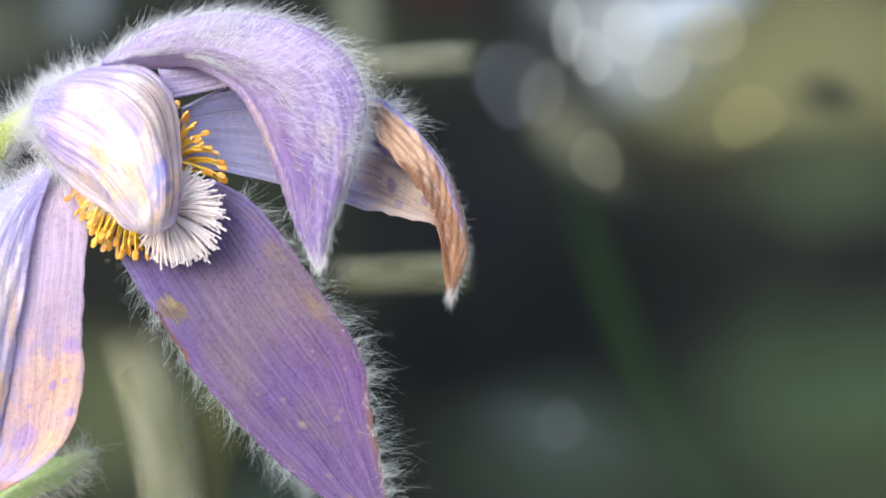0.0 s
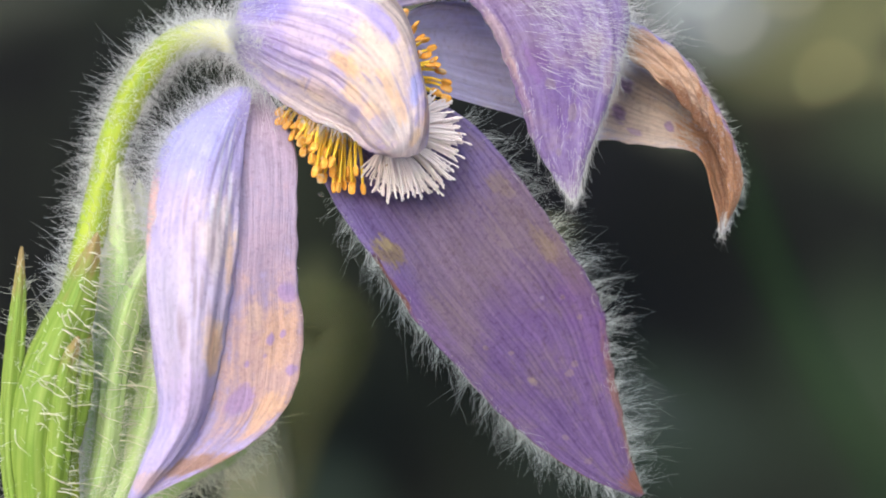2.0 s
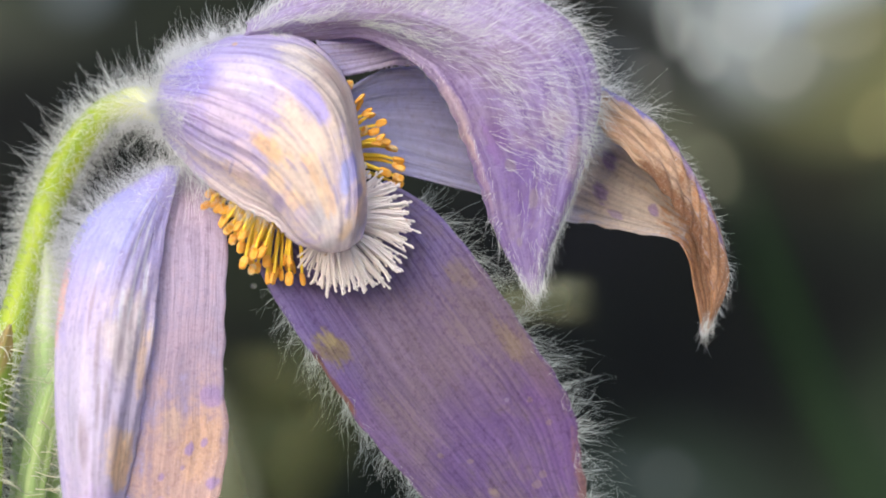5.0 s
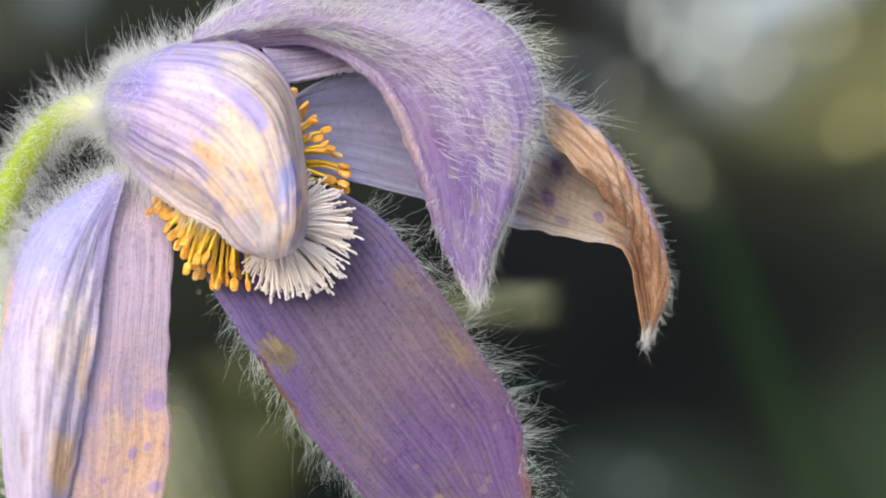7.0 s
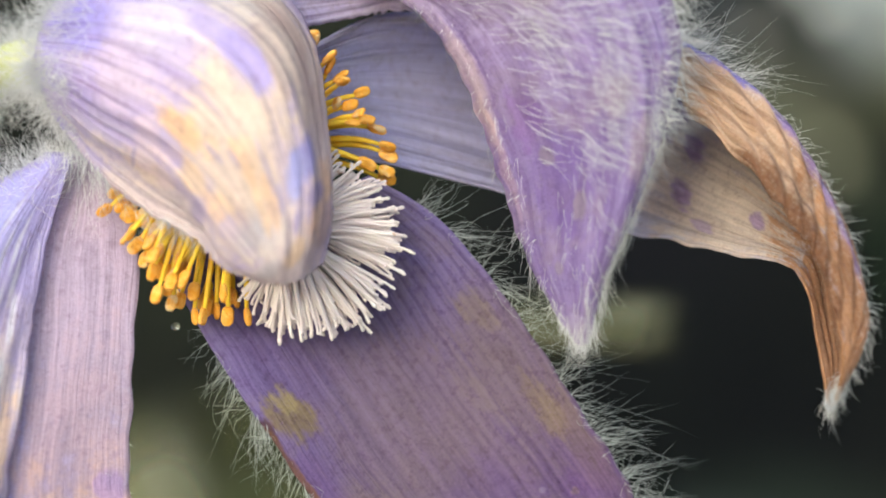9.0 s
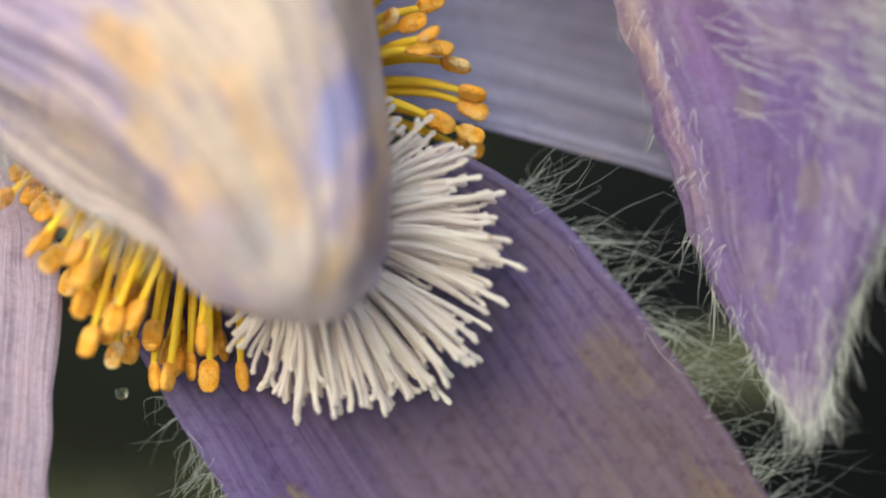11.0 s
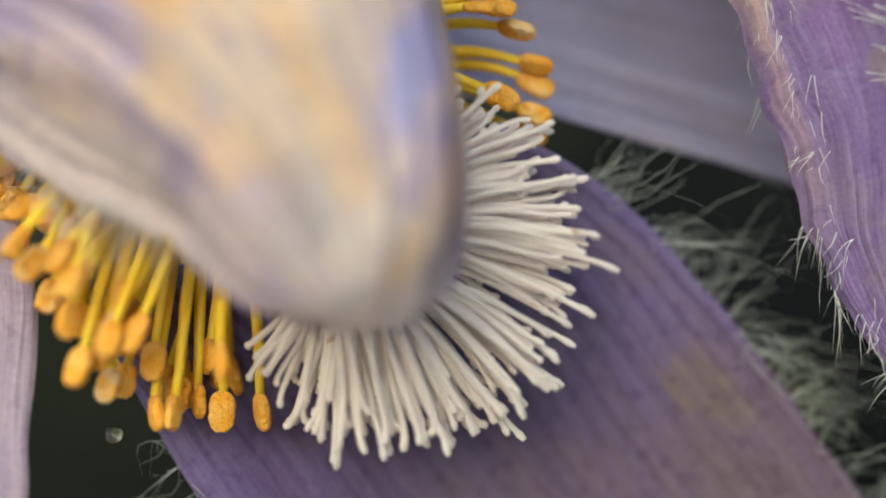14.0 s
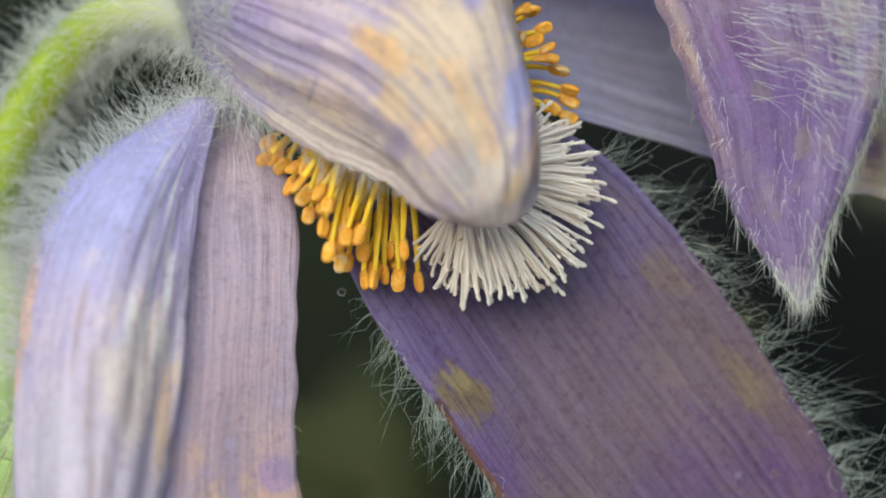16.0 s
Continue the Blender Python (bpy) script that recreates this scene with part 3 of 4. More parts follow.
def link(name, me, material, parent, label=""):
    """One mesh, whose points are in world places, under a thing or a part."""
    ob = new(name, me)
    if material is not None and not me.materials:
        me.materials.append(material)
    if parent is not None:
        ob.parent = parent
        ob.matrix_parent_inverse = Matrix.Translation(parent.location).inverted() if parent.type == "EMPTY" else Matrix()
    return tagged(ob, label) if label else ob


def edge_hairs(sheet, side, v0, v1, count, length, out=0.8, along=0.4, lift=0.1, wild=0.35, inset=0.06, tufts=0):
    v = rng.uniform(v0, v1, count)
    if tufts:
        v = np.clip(rng.uniform(v0, v1, tufts)[rng.integers(0, tufts, count)] + rng.normal(0, 0.005, count), 0, 0.995)
    u = rng.uniform(0, inset, count) if side == 0 else 1 - rng.uniform(0, inset, count)
    p, n, du, dv = sheet.pick(u, v)
    sign = -1.0 if side == 0 else 1.0
    way = out * sign * du + along * dv + lift * n + wild * rng.normal(size=(count, 3))
    tuft = np.stack([waves(v * 60, v, 71 + k, 3.0, 1.0) for k in range(3)], -1)
    way = unit(way) + 0.6 * tuft
    bend = 0.22 * dv + 0.22 * rng.normal(size=(count, 3)) + np.array([0, 0, -0.08])
    return p, way, length * rng.uniform(0.35, 1.15, count) * MM, bend


def face_hairs(sheet, u0, u1, v0, v1, count, length, lift=0.35, along=0.9, wild=0.25, across=0.0, comb=0.2, fall=1.0):
    u, v = rng.uniform(u0, u1, count), v0 + (v1 - v0) * rng.uniform(0, 1, count) ** fall
    p, n, du, dv = sheet.pick(u, v)
    sway = waves(u, v, 55, 26.0, 34.0)[:, None] * du + waves(u, v, 57, 30.0, 26.0)[:, None] * n * 0.6
    way = along * dv + across * du + lift * n + comb * sway + wild * rng.normal(size=(count, 3))
    bend = 0.15 * dv - 0.12 * n + 0.12 * rng.normal(size=(count, 3)) + 0.15 * comb * sway
    return p, way, length * rng.uniform(0.25, 1.15, count) * MM, bend


def hair_part(sets, parent, material, thick=0.035, label="", curly=0.17):
    base, way, length, bend = (np.concatenate([s[k] for s in sets]) for k in range(4))
    ob = link("hairs", hairs_mesh("hairs", base, way, length, bend, thick * MM, 5, curly), material, parent, label)
    return tagged(ob, kind="stuff")


# ---- ground and distance ----


def build_ground():
    size, n = 60.0, 60
    s = np.sign(np.linspace(-1, 1, n)) * np.abs(np.linspace(-1, 1, n)) ** 3 * size
    x, y = np.meshgrid(s, s)
    z = -0.004 + 0.004 * waves(x, y, 5, 9.0, 9.0) * (np.hypot(x, y) > 0.12)
    idx = np.arange(n * n).reshape(n, n)
    q = np.stack([idx[:-1, :-1], idx[:-1, 1:], idx[1:, 1:], idx[1:, :-1]], -1).reshape(-1, 4)
    me = bpy.data.meshes.new("ground")
    me.from_pydata(np.stack([x, y, z], -1).reshape(-1, 3).tolist(), [], q.tolist())
    nd = Nodes("forest_soil")
    a, b = nd.noise(nd.place(), 6.0, 5.0), nd.noise(nd.place(), 90.0, 4.0)
    col = nd.mix(nd.step(a, 0.35, 0.65), (0.06, 0.055, 0.04), (0.05, 0.075, 0.035))
    col = nd.mix(nd.step(b, 0.45, 0.75), col, (0.16, 0.13, 0.08))
    me.materials.append(nd.finish(col, 0.9, 0.0, b, 0.6, 0.01))
    return tagged(new("ground", me), "dark mossy soil with dry litter", "ground", kind="structure")


def build_backdrop():
    """A rounded bank behind the plant; moss, dry grass, shade and blurred light are painted into its colour."""
    n = Nodes("shade_painted_bank")
    pos = n.place()
    warp = n.node("ShaderNodeTexNoise")
    n.put(warp.inputs["Vector"], pos)
    warp.inputs["Scale"].default_value, warp.inputs["Detail"].default_value = 32.0, 1.0
    sub = n.node("ShaderNodeVectorMath", operation="SUBTRACT")
    n.put(sub.inputs[0], warp.outputs[1])
    sub.inputs[1].default_value = (0.5, 0.5, 0.5)
    add = n.node("ShaderNodeVectorMath", operation="MULTIPLY_ADD")
    n.put(add.inputs[0], sub.outputs[0])
    add.inputs[1].default_value = (0.015, 0.015, 0.015)
    n.put(add.inputs[2], pos)
    sep = n.node("ShaderNodeSeparateXYZ")
    n.put(sep.inputs[0], add.outputs[0])
    x, z = sep.outputs[0], sep.outputs[2]
    # near-black base: the deep shade of the bank is put into its colour
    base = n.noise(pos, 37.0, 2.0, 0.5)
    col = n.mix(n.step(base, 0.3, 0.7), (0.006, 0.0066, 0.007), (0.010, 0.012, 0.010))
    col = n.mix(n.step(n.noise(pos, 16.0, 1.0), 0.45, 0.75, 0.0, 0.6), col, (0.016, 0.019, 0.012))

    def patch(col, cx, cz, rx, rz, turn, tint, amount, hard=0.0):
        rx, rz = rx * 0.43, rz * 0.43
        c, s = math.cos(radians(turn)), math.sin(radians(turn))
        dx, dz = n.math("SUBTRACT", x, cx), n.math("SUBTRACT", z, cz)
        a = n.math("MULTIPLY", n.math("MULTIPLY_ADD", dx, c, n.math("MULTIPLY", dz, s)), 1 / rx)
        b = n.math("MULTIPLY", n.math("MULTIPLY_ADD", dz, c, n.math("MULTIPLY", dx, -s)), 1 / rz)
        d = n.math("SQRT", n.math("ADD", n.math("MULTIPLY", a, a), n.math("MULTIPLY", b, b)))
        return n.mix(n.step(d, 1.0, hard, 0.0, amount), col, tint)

    for p in PAINTED_PATCHES:
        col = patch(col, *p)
    # plain soil colour, without the painted shade, on the back and far along the bank
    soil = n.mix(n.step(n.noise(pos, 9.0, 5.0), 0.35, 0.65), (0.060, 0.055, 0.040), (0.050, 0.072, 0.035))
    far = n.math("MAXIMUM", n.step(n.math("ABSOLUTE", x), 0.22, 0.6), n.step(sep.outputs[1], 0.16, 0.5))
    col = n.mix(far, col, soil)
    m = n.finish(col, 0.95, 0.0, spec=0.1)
    # a steep front, a rounded crest and a long back slope
    nu, nv = 120, 90
    u, v = np.meshgrid(np.linspace(-1, 1, nu), np.linspace(0, 2, nv))
    front, back = np.minimum(v, 1.0), np.clip(v - 1.0, 0, 1)
    px = 0.5 * u + 2.5 * u ** 5
    lump = 0.0030 * waves(u, v, 3, 38.0, 30.0) + 0.0012 * waves(u, v, 4, 110.0, 90.0)
    py = 0.095 + 0.25 * np.abs(u) ** 4 + lump + 1.8 * back ** 1.3
    pz = -0.02 + (0.40 * np.sin(front * math.pi / 2) ** 0.9 + lump) * np.cos(back * math.pi / 2) ** 1.2 * (1 - np.abs(u) ** 6)
    idx = np.arange(nu * nv).reshape(nv, nu)
    q = np.stack([idx[:-1, :-1], idx[:-1, 1:], idx[1:, 1:], idx[1:, :-1]], -1).reshape(-1, 4)
    me = bpy.data.meshes.new("backdrop")
    me.from_pydata(np.stack([px, py, pz], -1).reshape(-1, 3).tolist(), [], q.tolist())
    me.polygons.foreach_set("use_smooth", np.ones(len(q), bool))
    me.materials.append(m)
    return tagged(new("backdrop", me), "mossy bank and dry grass with shade and blurred highlights painted on", "backdrop", kind="structure")


# blurred light, shade and growth painted on: x, z, reach along, reach across, turn, colour, amount, hard core
PAINTED_PATCHES = [
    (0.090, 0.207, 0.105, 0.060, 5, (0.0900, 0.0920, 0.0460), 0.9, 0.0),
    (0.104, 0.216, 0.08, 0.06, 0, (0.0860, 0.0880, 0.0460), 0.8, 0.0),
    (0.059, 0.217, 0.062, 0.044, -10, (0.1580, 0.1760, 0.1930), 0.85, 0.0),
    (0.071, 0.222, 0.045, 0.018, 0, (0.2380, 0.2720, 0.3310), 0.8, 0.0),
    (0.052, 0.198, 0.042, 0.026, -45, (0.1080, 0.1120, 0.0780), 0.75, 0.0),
    # a blurred highlight, painted as a disc
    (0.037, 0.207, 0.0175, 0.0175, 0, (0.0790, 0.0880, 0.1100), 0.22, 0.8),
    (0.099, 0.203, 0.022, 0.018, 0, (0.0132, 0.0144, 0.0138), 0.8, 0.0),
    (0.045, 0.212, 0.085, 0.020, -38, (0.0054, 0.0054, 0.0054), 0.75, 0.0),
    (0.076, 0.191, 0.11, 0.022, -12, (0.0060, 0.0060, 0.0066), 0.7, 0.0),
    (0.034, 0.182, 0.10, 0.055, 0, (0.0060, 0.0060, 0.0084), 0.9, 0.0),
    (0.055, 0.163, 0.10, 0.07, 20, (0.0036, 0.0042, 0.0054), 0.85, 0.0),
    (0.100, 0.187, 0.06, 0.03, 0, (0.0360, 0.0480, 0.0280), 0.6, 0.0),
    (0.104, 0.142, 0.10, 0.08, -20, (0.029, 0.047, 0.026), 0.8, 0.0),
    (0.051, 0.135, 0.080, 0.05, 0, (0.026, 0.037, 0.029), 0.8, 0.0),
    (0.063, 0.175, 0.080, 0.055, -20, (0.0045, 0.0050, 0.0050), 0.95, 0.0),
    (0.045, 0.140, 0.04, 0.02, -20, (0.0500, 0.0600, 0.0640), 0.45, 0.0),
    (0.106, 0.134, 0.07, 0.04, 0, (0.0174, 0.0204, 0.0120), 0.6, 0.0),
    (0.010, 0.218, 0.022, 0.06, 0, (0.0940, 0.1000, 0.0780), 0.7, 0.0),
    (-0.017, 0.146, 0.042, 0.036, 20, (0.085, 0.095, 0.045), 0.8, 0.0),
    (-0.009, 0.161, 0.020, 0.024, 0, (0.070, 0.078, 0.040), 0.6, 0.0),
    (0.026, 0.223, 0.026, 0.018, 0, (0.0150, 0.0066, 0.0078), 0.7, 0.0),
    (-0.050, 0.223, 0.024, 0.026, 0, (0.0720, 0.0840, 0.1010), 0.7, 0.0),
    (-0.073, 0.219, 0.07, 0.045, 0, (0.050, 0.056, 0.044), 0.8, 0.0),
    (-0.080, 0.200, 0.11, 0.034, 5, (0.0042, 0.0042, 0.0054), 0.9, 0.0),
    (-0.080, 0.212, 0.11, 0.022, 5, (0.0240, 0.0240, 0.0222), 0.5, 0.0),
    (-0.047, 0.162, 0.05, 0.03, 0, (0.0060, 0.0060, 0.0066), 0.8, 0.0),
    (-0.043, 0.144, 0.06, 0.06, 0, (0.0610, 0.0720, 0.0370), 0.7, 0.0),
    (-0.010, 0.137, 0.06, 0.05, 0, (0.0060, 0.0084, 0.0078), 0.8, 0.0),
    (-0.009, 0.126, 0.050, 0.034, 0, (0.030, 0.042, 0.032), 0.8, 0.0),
    # pale discs, painted as out-of-focus spots of light
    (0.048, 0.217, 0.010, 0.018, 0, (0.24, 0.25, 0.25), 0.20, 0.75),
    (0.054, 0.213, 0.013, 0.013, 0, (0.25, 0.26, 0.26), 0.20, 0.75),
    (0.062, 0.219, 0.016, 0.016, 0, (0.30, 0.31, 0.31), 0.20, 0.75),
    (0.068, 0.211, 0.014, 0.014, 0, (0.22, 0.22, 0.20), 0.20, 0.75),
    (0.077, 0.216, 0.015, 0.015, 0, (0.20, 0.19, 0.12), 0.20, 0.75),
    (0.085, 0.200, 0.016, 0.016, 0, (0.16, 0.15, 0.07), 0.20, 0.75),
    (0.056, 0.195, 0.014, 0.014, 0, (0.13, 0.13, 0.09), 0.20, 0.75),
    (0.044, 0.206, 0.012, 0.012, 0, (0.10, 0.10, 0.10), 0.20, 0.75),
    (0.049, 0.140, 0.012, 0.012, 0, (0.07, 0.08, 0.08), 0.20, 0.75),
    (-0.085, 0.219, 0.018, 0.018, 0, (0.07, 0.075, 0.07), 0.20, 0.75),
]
build_ground()
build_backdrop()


def grass_blade(name, points, width, material, label, group=""):
    """One curved blade, lens-shaped across, far behind the bloom."""
    p = spline(points, 24) * MM + ORIGIN
    t = unit(np.gradient(p, axis=0))
    side = unit(np.cross(t, np.array([0.0, 1.0, 0.0])))
    nu = 9
    u = np.linspace(0, 1, nu)
    w = width * MM
    grid = p[:, None] + side[:, None] * ((u - 0.5) * w)[None, :, None] + np.array([0, 1.0, 0])[None, None] * (0.25 * w * (2 * u - 1) ** 2)[None, :, None]
    idx = np.arange(24 * nu).reshape(24, nu)
    q = np.stack([idx[:-1, :-1], idx[:-1, 1:], idx[1:, 1:], idx[1:, :-1]], -1).reshape(-1, 4)
    me = bpy.data.meshes.new(name)
    me.from_pydata(grid.reshape(-1, 3).tolist(), [], q.tolist())
    uu, vv = np.meshgrid(u, np.linspace(0, 1, 24))
    me.uv_layers.new(name="UVMap").data.foreach_set("uv", np.stack([uu, vv], -1).reshape(-1, 2)[q.reshape(-1)].ravel())
    me.polygons.foreach_set("use_smooth", np.ones(len(q), bool))
    me.materials.append(material)
    return tagged(new(name, me), label, "grass", group)


SOFT_GREEN = soft_material("soft_green", (0.016, 0.036, 0.013), (0.012, 0.028, 0.011), 0.28)
SOFT_STRAW = soft_material("soft_straw", (0.20, 0.19, 0.12), (0.14, 0.14, 0.08), 0.75)
SOFT_PALE = soft_material("soft_pale", (0.130, 0.135, 0.105), (0.10, 0.105, 0.08), 0.7)
SOFT_STALK = soft_material("soft_stalk", (0.30, 0.29, 0.20), (0.22, 0.22, 0.13), 0.8)
SOFT_OLIVE = soft_material("soft_olive", (0.10, 0.10, 0.045), (0.07, 0.075, 0.03), 0.6)
grass_blade("grass_blade", [(50.4, 50.0, 28.4), (57.9, 50.0, 7.7), (66.4, 50.0, -13.6), (78.4, 50.0, -36.5), (91.2, 50.0, -59.1)], 11.0, SOFT_GREEN, "dark green grass blade leaning in the shade")
grass_blade("dry_stalk", [(-27.0, 60.0, -6.6), (-22.2, 60.0, -20.6), (-18.5, 60.0, -35.7), (-17.4, 60.0, -55.8)], 15.0, SOFT_STALK, "broad pale straw stalk standing in shade")
grass_blade("grass_blade", [(-23.6, 65.0, -11.2), (-13.2, 65.0, -10.6), (-3.8, 65.0, -13.5), (-11.9, 65.0, -30.1), (-17.9, 65.0, -54.8)], 14.0, SOFT_OLIVE, "olive dry grass leaf bent over double")
grass_blade("dry_stalk", [(6.9, 70.0, 1.0), (15.3, 70.0, 0.7), (25.7, 70.0, 1.2), (36.7, 72.0, 1.4)], 9.0, SOFT_STRAW, "pale dry straw lying across the shaded bank", "straws on the bank")
grass_blade("dry_stalk", [(6.3, 72.0, 37.7), (18.9, 72.0, 39.3), (27.3, 72.0, 40.0), (37.3, 74.0, 40.5)], 8.0, SOFT_PALE, "pale dry straw lying across the shaded bank", "straws on the bank")

# ---- the plant ----
STEM = spline([(-16.6, 5.0, 23.8), (-21.1, 8.5, 25.2), (-26.0, 11.5, 24.0), (-30.5, 13.0, 19.1), (-33.6, 13.5, 12.3), (-35.2, 12.5, 5.2), (-37.2, 10.5, -3.6), (-38.7, 7.5, -12.9), (-39.0, 3.0, -28.1), (-37.9, 0.0, -42.7)], 60) * MM + ORIGIN
FOOT = np.array([STEM[-1][0] + 0.004, 0.004, -0.006])
stem_line = np.vstack([STEM, spline([STEM[-2], STEM[-1], STEM[-1] * 0.5 + FOOT * 0.5, FOOT], 20)[8:]])
plant = new("pasque_flower")
plant.location = Vector((FOOT[0], FOOT[1], 0.0))
tagged(plant, "fading lavender pasque flower with silky white hairs on nodding stem", "flower")

TEPAL_A = [[(-16.8, 0.0, 20.5), (-13.1, -2.0, 16.5), (-8.1, -5.0, 12.9), (-3.6, -7.2, 10.7), (-1.6, -8.2, 9.3), (-0.2, -8.8, 8.4), (1.3, -9.2, 7.9)],
           [(-16.9, -3.5, 24.0), (-10.6, -8.2, 21.6), (-4.7, -11.0, 18.4), (-0.6, -12.2, 14.5), (1.5, -12.0, 11.0), (2.4, -11.4, 9.0), (2.7, -10.2, 7.7)],
           [(-15.9, -3.0, 28.2), (-9.0, -7.0, 28.9), (-1.9, -9.0, 27.5), (3.0, -10.5, 23.1), (5.0, -10.6, 16.5), (5.2, -11.0, 11.2), (4.5, -9.8, 7.9)],
           [(-14.8, 2.0, 30.1), (-8.3, 2.0, 32.6), (-1.1, 1.0, 31.5), (3.8, -1.0, 26.2), (5.8, -4.0, 18.1), (6.3, -6.4, 12.4), (6.0, -7.8, 9.2)]]
TEPAL_B = [[(-14.9, 0.0, 17.3), (-15.9, -3.2, 10.4), (-16.4, -5.4, 2.9), (-17.1, -7.4, -6.0), (-18.5, -7.6, -14.8), (-20.2, -7.4, -21.8), (-22.7, -7.6, -26.6), (-28.5, -7.5, -32.3)],
           [(-16.3, 0.0, 17.3), (-19.6, -7.0, 10.2), (-21.5, -10.0, 2.7), (-21.8, -12.0, -6.0), (-22.1, -12.0, -14.6), (-22.6, -11.0, -21.9), (-25.0, -9.5, -26.8), (-29.2, -7.5, -32.4)],
           [(-17.9, 3.0, 17.4), (-24.8, -2.0, 11.4), (-27.3, -4.0, 3.6), (-27.7, -5.0, -6.1), (-27.0, -6.0, -15.0), (-26.4, -6.0, -22.4), (-27.9, -7.0, -27.1), (-29.9, -7.5, -32.4)],
           [(-16.0, 3.0, 17.3), (-18.1, -2.5, 10.5), (-18.4, -4.8, 2.9), (-18.7, -6.8, -6.0), (-19.3, -7.0, -14.9), (-20.0, -6.8, -22.6), (-23.3, -6.8, -27.8), (-29.5, -6.5, -32.7)],
           [(-13.5, 3.0, 17.4), (-10.1, 1.0, 10.7), (-9.6, -1.0, 3.0), (-9.6, -2.0, -6.0), (-9.0, -3.0, -12.7), (-10.6, -4.5, -20.9), (-16.1, -6.0, -26.6), (-28.3, -6.5, -32.5)]]
TEPAL_C = [[(-7.8, 0.0, 9.2), (-4.9, 3.0, 2.8), (0.1, 3.0, -4.5), (5.1, 4.0, -11.9), (10.6, 4.2, -18.3), (16.0, 5.6, -24.1), (21.4, 7.0, -28.8), (27.7, 8.4, -32.8), (33.5, 9.1, -35.1)],
           [(-1.3, 3.0, 11.6), (4.6, 7.0, 6.5), (9.4, 8.0, -0.5), (14.8, 8.4, -7.6), (19.9, 9.0, -14.2), (24.2, 9.6, -20.7), (27.5, 9.3, -26.2), (30.6, 9.0, -31.3), (33.9, 8.2, -35.0)],
           [(7.9, 3.0, 15.9), (13.1, 5.4, 12.7), (18.4, 6.2, 6.6), (24.2, 6.8, -1.8), (29.0, 8.1, -9.5), (30.4, 8.1, -17.3), (31.7, 8.1, -24.2), (32.7, 8.1, -29.7), (34.4, 8.1, -34.7)]]
TEPAL_D = [[(-8.8, 2.0, 31.3), (-1.0, 3.0, 31.8), (5.3, 2.0, 31.8), (11.1, 1.0, 28.8), (14.5, 1.0, 25.1), (16.9, 1.5, 20.1), (18.4, 2.0, 15.2), (20.0, 2.0, 10.2), (22.3, 1.0, 6.1), (24.2, 0.0, 3.4)],
           [(-7.6, 0.0, 32.4), (0.5, -1.0, 33.9), (9.7, -3.0, 34.0), (17.3, -4.0, 31.5), (23.4, -4.5, 27.7), (26.0, -4.5, 22.4), (26.7, -4.0, 16.9), (26.3, -3.0, 11.3), (25.3, -1.5, 6.9), (24.6, -0.3, 3.1)],
           [(-7.9, 3.0, 33.7), (0.1, 0.0, 36.9), (8.9, -0.5, 38.6), (19.2, -1.5, 37.4), (27.8, -2.0, 33.3), (31.5, -2.0, 26.8), (30.6, -1.5, 20.1), (28.6, -1.0, 14.1), (26.4, -0.5, 8.5), (25.1, -0.3, 3.3)],
           [(-8.9, 8.0, 34.4), (-1.9, 8.0, 38.3), (6.9, 9.0, 40.4), (17.2, 9.0, 39.4), (25.7, 8.0, 34.4), (28.8, 7.0, 27.2), (27.9, 6.0, 20.1), (26.6, 4.0, 13.9), (25.2, 2.0, 8.1), (24.8, 0.0, 3.2)]]
TEPAL_E = [[(2.3, 3.0, 17.9), (9.6, 7.0, 16.8), (17.7, 10.0, 14.6), (28.2, 10.5, 11.5), (32.5, 9.0, 10.9), (36.6, 6.0, 10.0), (40.2, 4.0, 9.2), (41.6, 2.0, 7.5), (42.3, 0.5, 4.1), (42.8, 0.0, 1.5), (43.1, -0.0, -0.8)],
           [(2.3, 5.0, 21.3), (9.2, 11.0, 20.4), (17.7, 15.0, 18.6), (27.9, 14.5, 16.6), (32.6, 12.0, 14.5), (37.0, 8.0, 12.4), (40.6, 6.0, 10.8), (42.4, 4.0, 9.5), (43.1, 2.5, 5.1), (43.5, 1.0, 1.8), (43.4, 0.5, -1.2)],
           [(2.5, 6.0, 23.9), (8.6, 13.0, 25.2), (16.8, 17.0, 24.9), (28.0, 15.5, 22.8), (33.2, 13.0, 21.3), (38.0, 9.0, 17.8), (41.5, 7.0, 14.5), (43.7, 5.0, 11.7), (44.3, 2.0, 6.1), (44.4, 1.0, 2.5), (43.7, 0.5, -1.1)],
           [(2.9, 5.0, 26.1), (7.9, 10.0, 29.0), (15.7, 13.0, 29.0), (29.8, 10.5, 27.4), (33.4, 7.0, 25.5), (38.6, 3.0, 21.4), (42.3, 2.0, 17.2), (44.4, 0.0, 12.2), (45.6, -0.5, 6.4), (45.1, -1.0, 2.9), (44.0, 0.0, -0.3)],
           [(3.0, 4.5, 25.9), (7.9, 10.5, 29.1), (15.8, 13.5, 28.9), (29.5, 7.5, 24.5), (32.4, 3.0, 21.5), (37.4, 0.0, 16.3), (40.3, -1.0, 12.7), (42.0, -2.0, 10.3), (43.7, -2.5, 5.3), (44.1, -2.0, 2.3), (43.7, -0.5, -0.6)]]
